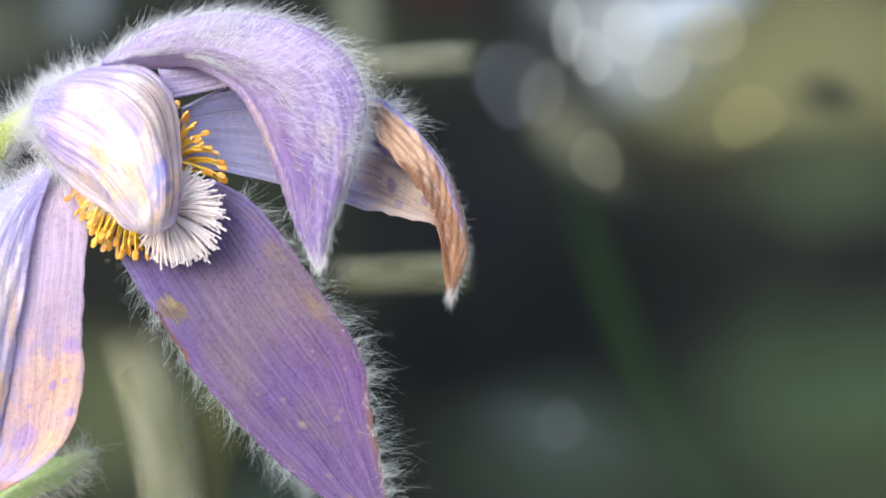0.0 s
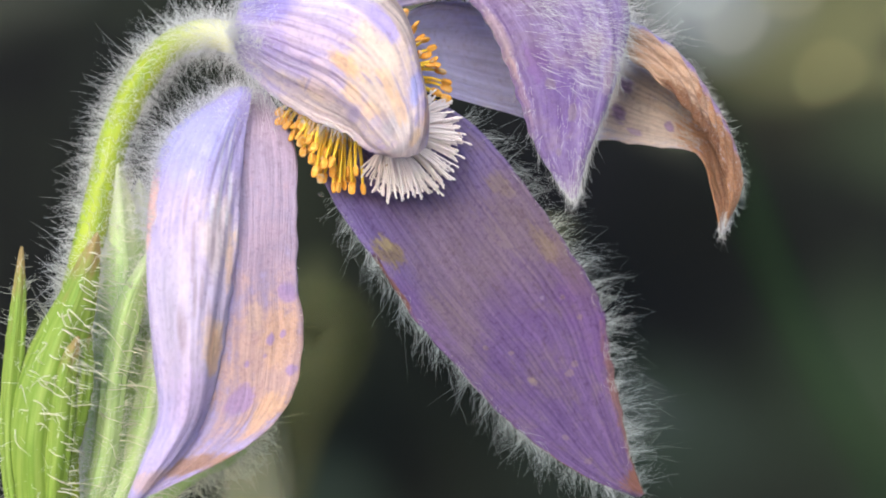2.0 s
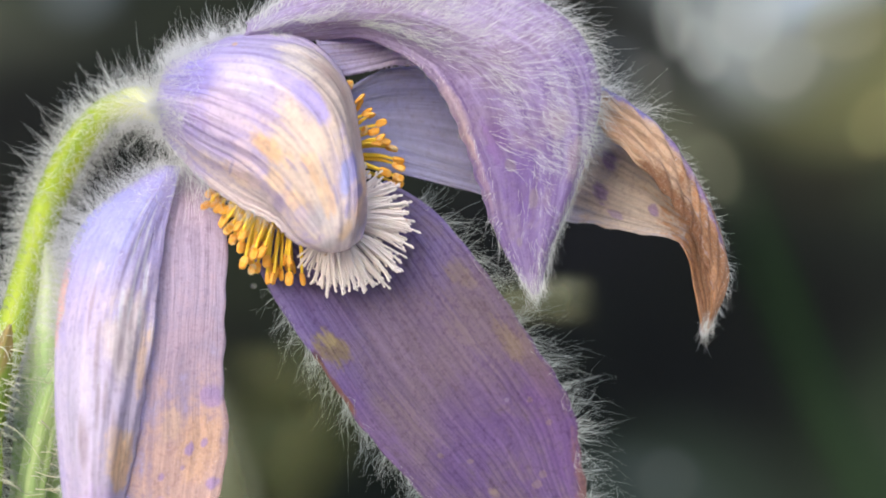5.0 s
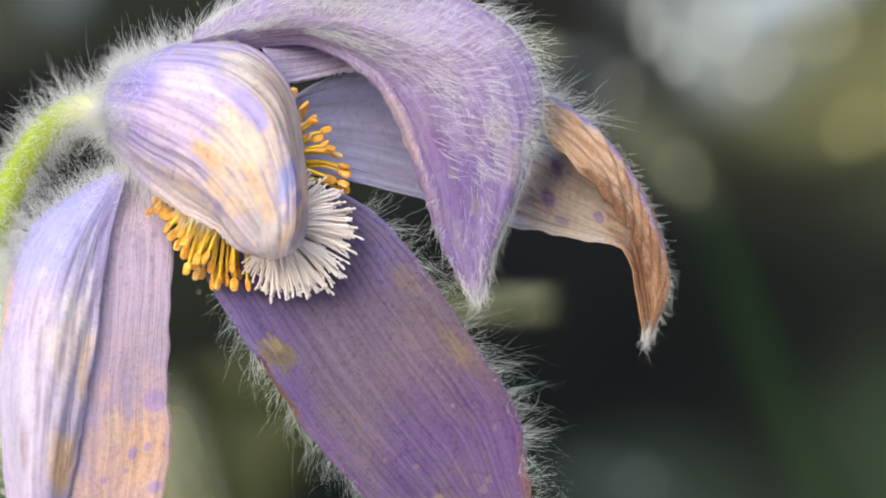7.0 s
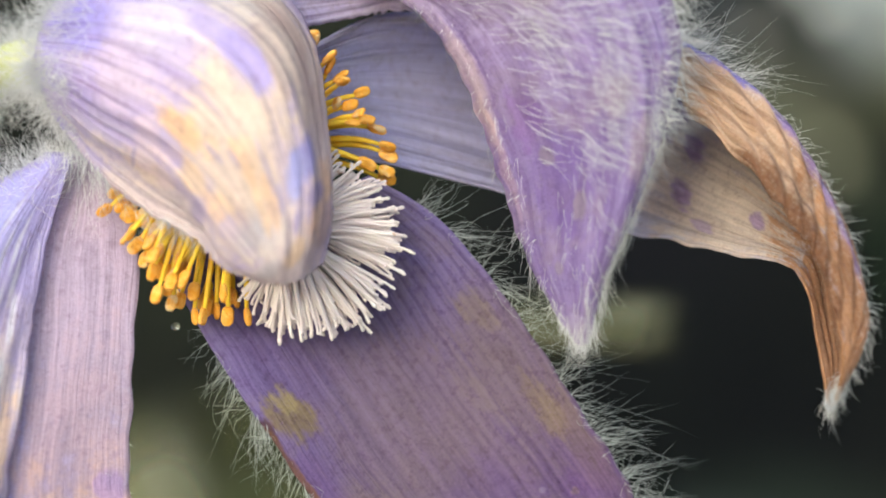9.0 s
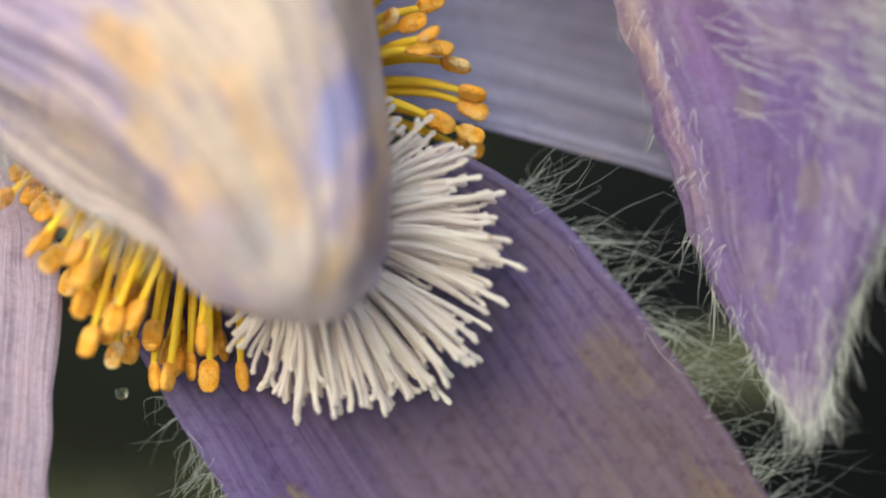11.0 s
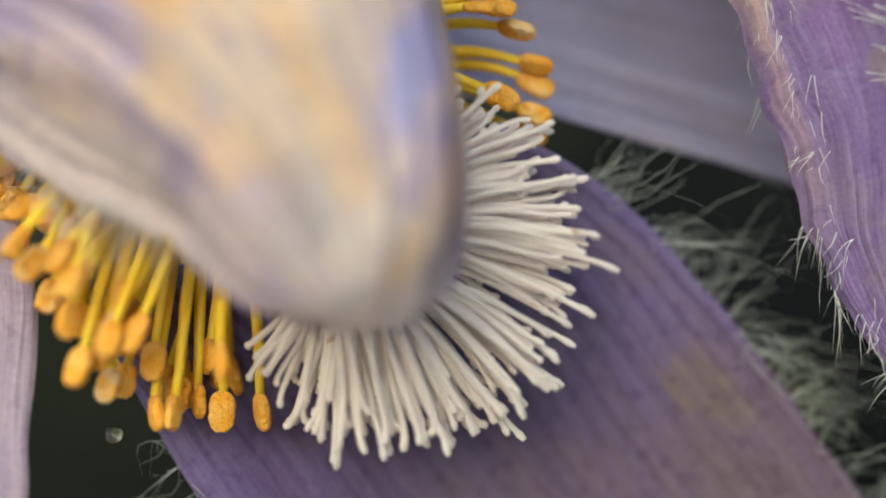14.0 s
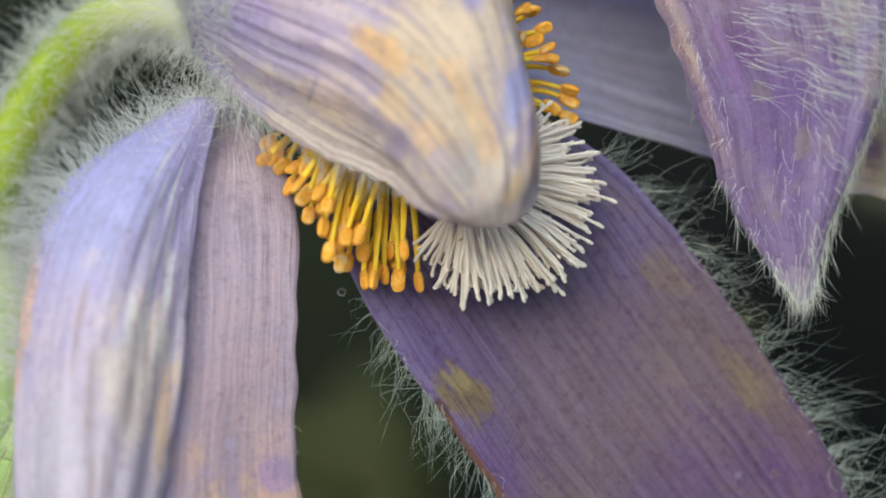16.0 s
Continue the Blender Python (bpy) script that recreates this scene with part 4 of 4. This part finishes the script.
TEPAL_F = [[(0.8, 4.0, 27.3), (5.6, 7.0, 28.7), (8.7, 9.0, 29.6), (13.9, 10.0, 29.8), (19.2, 11.0, 31.9)],
           [(0.3, 3.0, 30.1), (5.7, 6.5, 31.2), (9.4, 8.5, 32.0), (14.6, 10.0, 32.3), (19.3, 11.0, 32.3)],
           [(-0.3, 2.5, 32.5), (6.4, 6.0, 33.2), (10.7, 8.0, 34.2), (15.3, 9.0, 34.8), (19.3, 11.0, 32.7)]]


def tepal(rails, seed, material, label, nu=48, nv=110, **kw):
    sheet = Sheet(rails, nu, nv, seed, **kw)
    ob = link("tepal", sheet.mesh("tepal"), material, plant, label)
    mod = ob.modifiers.new("thickness", "SOLIDIFY")
    mod.thickness, mod.offset = 0.00022, 0.0
    return ob, sheet


front, sheet_a = tepal(TEPAL_A, 1, MAT_FRONT, "cupped lavender and tan withered tepal", nu=110, nv=120, ridges=30.0, ridge=0.22, ripple=0.42, crease=(0.10, 56.0, 9.0, -0.1, 1.2, 0.06, 0.95))
folded, sheet_b = tepal(TEPAL_B, 2, MAT_LEFT, "folded pale lavender tepal with tan tip", nu=96, nv=140, ridges=60.0, ridge=0.15, ripple=0.3, facing=20, crease=(0.13, 74.0, 30.0, -0.1, 0.26, 0.06, 0.62))
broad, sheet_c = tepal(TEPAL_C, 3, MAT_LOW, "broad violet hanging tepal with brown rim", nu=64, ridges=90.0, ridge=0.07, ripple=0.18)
arched, sheet_d = tepal(TEPAL_D, 4, MAT_TOP, "arched violet tepal covered in silky hairs", ridges=60.0, ridge=0.10)
curled, sheet_e = tepal(TEPAL_E, 5, MAT_BACK, "curled bluish tepal withered to orange tan at the tip", nu=96, nv=140, ridges=75.0, ridge=0.20, ripple=0.4, facing=24, crease=(0.24, 70.0, 105.0, 0.76, 1.1, 0.32, 0.95))
tepal(TEPAL_F, 6, MAT_REAR, "bluish striped tepal in shade", nu=30, nv=40, ridges=50.0)



def hanging_wisps(sheet, v0, v1, count, length):
    """Long silky strands that hang down from the lower edge of a tepal."""
    p = sheet.pick(rng.uniform(0, 0.03, count), rng.uniform(v0, v1, count))[0]
    way = np.array([0.22, -0.25, -1.0]) + 0.22 * rng.normal(size=(count, 3))
    return p, way, length * rng.uniform(0.4, 1.1, count) * MM, 0.2 * rng.normal(size=(count, 3))


hair_part([
    hanging_wisps(sheet_a, 0.0, 0.22, 90, 5.5),
    edge_hairs(sheet_a, 1, 0.0, 0.30, 900, 4.4, 0.7, -0.5, 0.2, 0.3),
    edge_hairs(sheet_a, 0, 0.04, 0.50, 150, 2.4, 0.6, 0.5, 0.1, 0.3, 0.02, 22),
    face_hairs(sheet_a, 0.0, 1.0, 0.0, 0.13, 2100, 3.2, 0.4, -0.3, 0.5, 0.0, 0.5, 3.0),
], front, MAT_HAIR, 0.022, curly=0.08)
hair_part([
    face_hairs(sheet_b, 0.40, 0.60, 0.02, 0.36, 1700, 4.2, 0.9, -0.15, 0.3),
    face_hairs(sheet_b, 0.42, 0.56, 0.3, 0.9, 500, 1.2, 0.8, 0.3, 0.3),
    face_hairs(sheet_b, 0.04, 0.36, 0.08, 0.52, 90, 2.6, 0.06, 1.0, 0.12),
    face_hairs(sheet_b, 0.0, 1.0, 0.0, 0.09, 600, 3.0, 0.5, -0.3, 0.5, 0.0, 0.5, 3.0),
    edge_hairs(sheet_b, 1, 0.3, 0.95, 160, 0.5, 0.8, 0.2),
], folded, MAT_HAIR, 0.022, curly=0.10)
hair_part([
    edge_hairs(sheet_c, 1, 0.08, 0.99, 200, 1.6, 0.9, 0.1, -0.2, 0.4, 0.012),
    edge_hairs(sheet_c, 0, 0.10, 0.99, 240, 1.5, 0.9, 0.1, -0.2, 0.4, 0.012),
    edge_hairs(sheet_c, 1, 0.08, 0.99, 400, 5.3, 0.95, 0.05, -0.25, 0.14, 0.015, 70),
    edge_hairs(sheet_c, 1, 0.10, 0.99, 150, 4.2, 0.95, 0.25, -0.25, 0.22, 0.015),
    edge_hairs(sheet_c, 0, 0.12, 0.99, 400, 4.4, 0.7, 0.7, -0.25, 0.14, 0.015, 65),
    edge_hairs(sheet_c, 0, 0.12, 0.99, 200, 3.2, 0.8, 0.4, -0.25, 0.3, 0.015),
], broad, MAT_HAIR_SHADED, 0.017)
hair_part([
    face_hairs(sheet_d, 0.12, 0.85, 0.0, 0.30, 1400, 3.8, 0.14, 0.7, 0.12, 0.45, 0.40),
    face_hairs(sheet_d, 0.10, 0.85, 0.18, 0.66, 2600, 4.8, 0.12, 0.40, 0.10, 0.80, 0.35),
    face_hairs(sheet_d, 0.25, 0.85, 0.5, 0.9, 300, 3.2, 0.12, 0.8, 0.14, 0.3, 0.35),
    face_hairs(sheet_d, 0.02, 0.3, 0.62, 0.97, 260, 1.8, 0.10, 0.9, 0.2),
    face_hairs(sheet_d, 0.70, 0.98, 0.02, 0.62, 300, 4.2, 0.6, 0.5, 0.2, 0.0, 0.5),
    face_hairs(sheet_d, 0.5, 0.98, 0.62, 0.98, 420, 3.0, 0.35, 0.8, 0.18),
    edge_hairs(sheet_d, 0, 0.25, 0.75, 160, 1.1, 0.5, 0.8, 0.3, 0.25),
    edge_hairs(sheet_d, 0, 0.72, 0.99, 160, 1.8, 0.4, 0.9, 0.1, 0.2),
    face_hairs(sheet_d, 0.0, 1.0, 0.94, 0.99, 150, 2.4, 0.2, 1.0, 0.2),
], arched, MAT_HAIR, 0.026, curly=0.06)
hair_part([
    face_hairs(sheet_e, 0.68, 0.82, 0.36, 0.95, 260, 1.5, -0.7, 0.6, 0.3),
    face_hairs(sheet_e, 0.0, 1.0, 0.93, 0.99, 180, 2.3, 0.15, 1.0, 0.22),
    face_hairs(sheet_e, 0.66, 0.80, 0.26, 0.46, 260, 4.2, -0.7, 0.7, 0.35),
], curled, MAT_HAIR, 0.022)

# stem and its hairs
stem = link("stem", tube_mesh("stem", stem_line, 0.0020, 14), MAT_STEM, plant, "curved bright green stem with woolly hairs")


def stem_hairs(count, length):
    k = rng.integers(0, len(STEM) - 1, count)
    s = rng.uniform(0, 1, (count, 1))
    p = STEM[k] * (1 - s) + STEM[k + 1] * s
    t = unit(STEM[k + 1] - STEM[k])
    r = rng.normal(size=(count, 3))
    r = unit(r - (r * t).sum(1, keepdims=True) * t)
    r = unit(r * np.array([1.0, 0.55, 1.0]))
    way = r + 0.25 * rng.normal(size=(count, 3)) + 0.15 * t
    bend = 0.5 * rng.normal(size=(count, 3)) + np.array([0, 0, 0.1])
    return p + r * 0.00185, way, length * rng.uniform(0.4, 1.1, count) * MM, bend


hair_part([stem_hairs(4200, 2.3), stem_hairs(1700, 3.5)], stem, MAT_HAIR, 0.032)


def bract(points, half, material, hairy, hair_len=2.6, label="", bristles=0, taper=3.2):
    """A narrow boat-shaped lobe with a folded midrib."""
    line = np.asarray(points, float)
    c = spline(line, 40)
    t = unit(np.gradient(c, axis=0))
    side = unit(np.cross(t, np.array([0.0, 1.0, 0.0])))
    s = np.linspace(0, 1, 40)[:, None]
    w = half * np.minimum(1.0, (s * taper) ** 0.8) * (1 - 0.25 * s)
    back = np.array([0.0, 1.0, 0.0])
    rails = [c - side * w + back * w * 0.5, c - side * w * 0.55, c - back * w * 0.45, c + side * w * 0.55, c + side * w + back * w * 0.5]
    sheet = Sheet(rails, 22, 60, int(half * 97), 0.05, 0.1, 30.0, None, 0.12)
    ob = link("bract", sheet.mesh("bract"), material, plant, label)
    mod = ob.modifiers.new("thickness", "SOLIDIFY")
    mod.thickness, mod.offset = 0.0004, 0.0
    k = int(hairy)
    hair_part([
        edge_hairs(sheet, 0, 0.02, 0.95, k, hair_len, 0.7, -0.5, 0.3, 0.35, 0.12),
        edge_hairs(sheet, 1, 0.02, 0.95, k, hair_len, 0.7, -0.5, 0.3, 0.35, 0.12),
        face_hairs(sheet, 0.1, 0.9, 0.02, 0.98, k, hair_len, 0.5, -0.5, 0.4, 0.4, 0.5),
    ], ob, MAT_HAIR_GREEN, 0.036)
    if bristles:
        hair_part([face_hairs(sheet, 0.15, 0.95, 0.06, 0.7, bristles, 6.5, 0.40, 0.05, 0.12, 0.9, 0.3)], ob, MAT_BRISTLE, 0.095, "pale bristly hairs", 0.09)
    return ob


bract([(-34.2, 0.8, -0.5), (-36.4, -1.0, -8.1), (-39.6, -2.0, -16.9), (-41.6, -2.0, -26.9), (-41.0, 0.0, -42.4)], 4.6, MAT_BRACT, 130, 3.0, "green bract lobe with dry brown tip", 60, 1.7)
bract([(-35.5, 0.0, -10.7), (-35.8, -0.5, -15.8), (-36.4, -1.0, -21.4), (-38.2, -0.5, -29.7), (-40.1, 0.0, -42.4)], 1.3, MAT_BRACT, 40, 1.5)
bract([(-26.6, 5.0, -0.5), (-30.5, 5.0, -8.4), (-32.8, 5.0, -17.5), (-34.3, 4.0, -29.1), (-38.3, 1.0, -43.3)], 1.9, MAT_BRACT_PALE, 260, 3.2, bristles=40)
bract([(-43.3, 0.0, -2.1), (-43.7, -1.0, -10.6), (-44.9, -1.0, -23.2), (-44.3, -1.0, -32.7), (-41.9, 0.0, -43.0)], 1.1, MAT_BRACT, 50, 2.6)
bract([(-33.1, 12.0, 9.0), (-32.3, 11.0, -7.2), (-33.0, 9.0, -24.5), (-34.4, 5.0, -33.8), (-38.9, 1.0, -43.9)], 4.8, MAT_BRACT_PALE, 1000, 3.4, bristles=40)
bract([(-27.0, 10.0, -10.6), (-28.9, 9.0, -21.8), (-31.3, 7.0, -30.8), (-34.2, 4.0, -36.9), (-38.9, 1.0, -44.6)], 4.0, MAT_BRACT_PALE, 500, 3.6)
bract([(-14.3, 14.0, -25.2), (-19.0, 13.0, -28.1), (-25.0, 11.0, -30.8), (-32.5, 6.0, -37.2), (-38.9, 1.0, -45.2)], 2.4, MAT_BRACT_PALE, 420, 4.2)
bract([(-30.7, 16.0, 7.1), (-29.5, 15.0, -8.7), (-29.0, 13.0, -25.0), (-31.6, 7.0, -37.4), (-38.9, 1.0, -44.6)], 4.6, MAT_BRACT_PALE, 700, 3.2)
bract([(-36.1, -3.0, -13.1), (-37.9, -3.0, -18.1), (-38.8, -3.0, -26.8), (-39.5, -2.0, -33.2), (-40.1, 0.0, -42.4)], 1.8, MAT_BRACT, 60, 2.4, bristles=24)


# ---- stamens and styles ----
HEART = np.array((0.6, 5.6, 13.2)) * MM + ORIGIN
link("receptacle", tube_mesh("receptacle", [HEART + np.array([-0.013, 0.003, 0.007]), HEART + np.array([-0.005, 0.001, 0.003]), HEART, HEART + np.array([0.001, -0.001, -0.0006])],
     np.array([0.0016, 0.0028, 0.0026, 0.0012]), 14), MAT_FILAMENT, plant)


def anther_mesh(seed):
    """A two-lobed pollen sac about 1.3 mm long, rough with pollen."""
    r = np.random.default_rng(seed)
    nv, ns = 12, 16
    verts, faces = [], []
    for k in range(nv):
        s = k / (nv - 1)
        rad = 0.44 * (1 - abs(1.9 * s - 0.97) ** 3.2) ** 0.55
        for i in range(ns):
            a = 2 * math.pi * i / ns
            f = rad * (1 + 0.16 * math.cos(2 * a) - 0.26 * abs(math.sin(a)) ** 8 + r.uniform(-0.06, 0.06))
            verts.append((f * math.cos(a) * MM, f * math.sin(a) * 0.8 * MM, (s * 1.6 - 0.08) * MM))
    for k in range(nv - 1):
        for i in range(ns):
            j = (i + 1) % ns
            faces.append((k * ns + i, k * ns + j, k * ns + ns + j, k * ns + ns + i))
    faces += [tuple(range(ns))[::-1], tuple(range((nv - 1) * ns, nv * ns))]
    me = bpy.data.meshes.new("anther")
    me.from_pydata(verts, [], faces)
    me.polygons.foreach_set("use_smooth", np.ones(len(faces), bool))
    me.materials.append(MAT_ANTHER)
    return me


ANTHERS = [anther_mesh(k) for k in range(5)]
# where the filaments end, in mm from the middle of the bloom
ENDS_LOW = [(-11.3, -2.0, 13.2), (-9.0, -4.5, 11.3), (-8.6, -3.0, 10.7), (-7.6, -3.0, 8.8), (-7.2, -3.0, 7.2), (-9.3, -1.0, 12.8), (-10.4, 1.0, 13.2), (-7.3, -4.0, 10.0), (-7.7, 0.0, 10.1), (-6.6, -2.0, 7.6), (-6.6, -1.0, 6.4), (-6.2, 0.0, 6.6), (-5.2, 0.0, 5.4), (-4.4, 0.0, 5.4), (-3.8, 1.5, 5.8), (-2.8, 1.2, 5.5), (-1.5, 2.0, 5.4), (-6.1, -3.0, 8.1), (-3.1, 3.0, 7.0), (-11.4, 2.0, 13.6), (-9.9, 0.0, 11.9), (-8.7, -1.0, 9.7), (-11.3, 1.0, 14.8), (-6.7, 2.0, 7.4)]
ENDS_HIGH = [(7.2, 2.0, 20.3), (7.8, 3.0, 19.7), (8.6, 3.5, 18.4), (8.6, 4.0, 17.9), (7.2, 2.0, 17.1), (8.6, 3.5, 16.5), (8.3, 5.0, 15.9), (6.5, 0.0, 19.9), (6.0, 1.0, 21.1), (3.7, 0.0, 25.8), (4.7, 0.0, 24.4), (4.7, 1.0, 23.7), (5.3, 1.0, 23.1), (6.8, 2.0, 22.1), (6.0, -1.0, 22.7), (7.0, 0.0, 20.4), (5.3, 1.0, 21.1)]


LOW_FOOT, HIGH_FOOT, BACK_FOOT = np.array((-4.8, 5.5, 17.9)), np.array((1.9, 5.5, 17.9)), np.array((-2.6, 5.5, 16.1))


def stamen(tip, foot, size):
    tip, foot = np.array(tip), np.array(foot) + rng.normal(0, 0.5, 3)
    span = tip - foot
    sag = np.array([rng.normal(0, 0.25), -0.8, 0.10 * np.linalg.norm(span) * abs(span[0]) / (np.linalg.norm(span) + 1e-6)])
    pts = spline([foot, foot * 0.62 + tip * 0.38 + sag, foot * 0.25 + tip * 0.75 + sag * 0.75, tip], 10) * MM + ORIGIN
    ob = link("stamen", tube_mesh("stamen", pts, np.linspace(0.00034, 0.00017, 10), 8), MAT_FILAMENT, plant)
    way = (Vector(pts[-1] - pts[-3]).normalized() + Vector(rng.normal(0, 0.12, 3))).normalized()
    m = Matrix.Translation(pts[-1]) @ way.to_track_quat("Z", "Y").to_matrix().to_4x4() @ Matrix.Rotation(rng.uniform(0, 6.28), 4, "Z") @ Matrix.Scale(size, 4)
    head = new("anther", ANTHERS[int(rng.integers(0, 5))])
    head.parent = ob
    head.matrix_basis = m
    return head


for k, tip in enumerate(ENDS_LOW):
    head = stamen(tip, LOW_FOOT + np.array([0.30 * (tip[0] - LOW_FOOT[0] + 3), 0, 0]), rng.uniform(0.84, 1.02))
    if k == 14:
        cam.data.dof.focus_object = head  # the lens is focused on this anther
for k, tip in enumerate(ENDS_HIGH):
    stamen(tip, HIGH_FOOT + np.array([0, 0, 0.35 * (tip[2] - HIGH_FOOT[2])]), rng.uniform(0.84, 1.02))
for k in range(75):
    a, b = ENDS_LOW[int(rng.integers(0, len(ENDS_LOW)))], ENDS_LOW[int(rng.integers(0, len(ENDS_LOW)))]
    if math.dist(a, b) < 5.0:
        tip = np.array(a) * 0.5 + np.array(b) * 0.5 + np.array([rng.uniform(-0.5, 1.0), rng.uniform(0.8, 2.6), rng.uniform(0.0, 1.6)])
        stamen(tip, LOW_FOOT + np.array([0.30 * (tip[0] - LOW_FOOT[0] + 3), 0.3, 0]), rng.uniform(0.85, 1.05))
# a second, hidden rank behind the cupped tepal
for k in range(26):
    a = radians(100 + 175 * (k + rng.uniform(0, 1)) / 26)
    stamen(BACK_FOOT + np.array([2.0 + math.cos(a) * 8.0, rng.uniform(-8.5, -2.5), -2.0 - math.sin(a) * 7.0]), BACK_FOOT, rng.uniform(0.85, 1.05))

STYLE_AT = [-90, -65, -35, 0, 36, 60, 90, 112, 135]
STYLE = [5.8, 7.2, 7.6, 7.8, 7.7, 7.6, 6.8, 6.6, 6.1]
MIDDLE = np.array((2.7, 5.0, 10.5))


def style(angle, factor, root):
    """One waxy thread with a knobbed end; those of a tuft run side by side, matted at the foot."""
    a = radians(angle)
    reach = float(np.interp(angle, STYLE_AT, STYLE)) * factor
    deep = rng.normal(0, 0.55) + 1.6 * (1 - factor)
    tip = MIDDLE + np.array([math.cos(a) * reach, -5.0 + deep, -math.sin(a) * reach])
    b = radians(root) * 0.75 + a * 0.25
    foot = MIDDLE + np.array([math.cos(b) * 1.5 - 0.6, -4.4 + deep * 1.2, -math.sin(b) * 1.5 + 0.8]) + rng.normal(0, 0.16, 3)
    sag = rng.normal(0, 0.10, 3) + np.array([0, -0.25, 0.35 * math.cos(a)])
    hook = rng.normal(0, 0.15, 3)
    pts = spline([foot, foot * 0.5 + tip * 0.5 + sag, foot * 0.12 + tip * 0.88 + sag * 0.25, tip + hook], 11) * MM + ORIGIN
    rad = np.array([0.12, 0.15, 0.17, 0.18, 0.18, 0.17, 0.155, 0.14, 0.145, 0.20, 0.12]) * MM * rng.uniform(0.68, 0.90)
    if factor > 0.93:
        link("style", tube_mesh("style", pts, rad, 7), MAT_STYLE, plant)
    else:
        SHORT.append((pts, rad))


SHORT = []
# the styles stand in tufts, with a gap below the middle of their fan: from, to, how many
for lo, hi, many in ((-84, -56, 34), (-53, -22, 84), (-22, 17, 136), (23, 47, 72), (47, 84, 108), (84, 114, 96), (116, 142, 16)):
    for k in range(many):
        c = lo + (hi - lo) * (k + rng.uniform(-0.3, 1.3)) / many
        c += 3.0 * math.sin(c * 0.8)
        style(c, (1.0, 0.96, 0.90, 0.80, 0.68)[k % 5] + 0.07 * math.sin(c * 0.9) + 0.05 * math.sin(c * 0.37 + 2) + rng.normal(0, 0.05), (lo + hi) / 2)
brush = bmesh.new()
for pts, rad in SHORT:
    one = tube_mesh("style", pts, rad, 7)
    brush.from_mesh(one)
    bpy.data.meshes.remove(one)
inner = bpy.data.meshes.new("style_brush")
brush.to_mesh(inner)
brush.free()
tagged(link("style_brush", inner, MAT_STYLE, plant, "dense short white styles in the middle of the bloom"), kind="stuff")


def dew_drop(place, radius):
    """A bead of water caught in the hairs of the tepal's edge."""
    bm = bmesh.new()
    bmesh.ops.create_icosphere(bm, subdivisions=3, radius=radius * MM)
    for v in bm.verts:
        v.co.z *= 0.9 if v.co.z > 0 else 1.08
        v.co += Vector(np.array(place) * MM + ORIGIN)
    for f in bm.faces:
        f.smooth = True
    me = bpy.data.meshes.new("dew_drop")
    bm.to_mesh(me)
    bm.free()
    n = Nodes("water")
    g = n.node("ShaderNodeBsdfGlass")
    g.inputs["IOR"].default_value, g.inputs["Roughness"].default_value = 1.33, 0.02
    n.t.links.new(g.outputs[0], n.out.inputs[0])
    link("dew_drop", me, n.m, plant, "clear bead of dew on the tepal's hairs")


dew_drop((-6.7, 0.0, 4.0), 0.30)
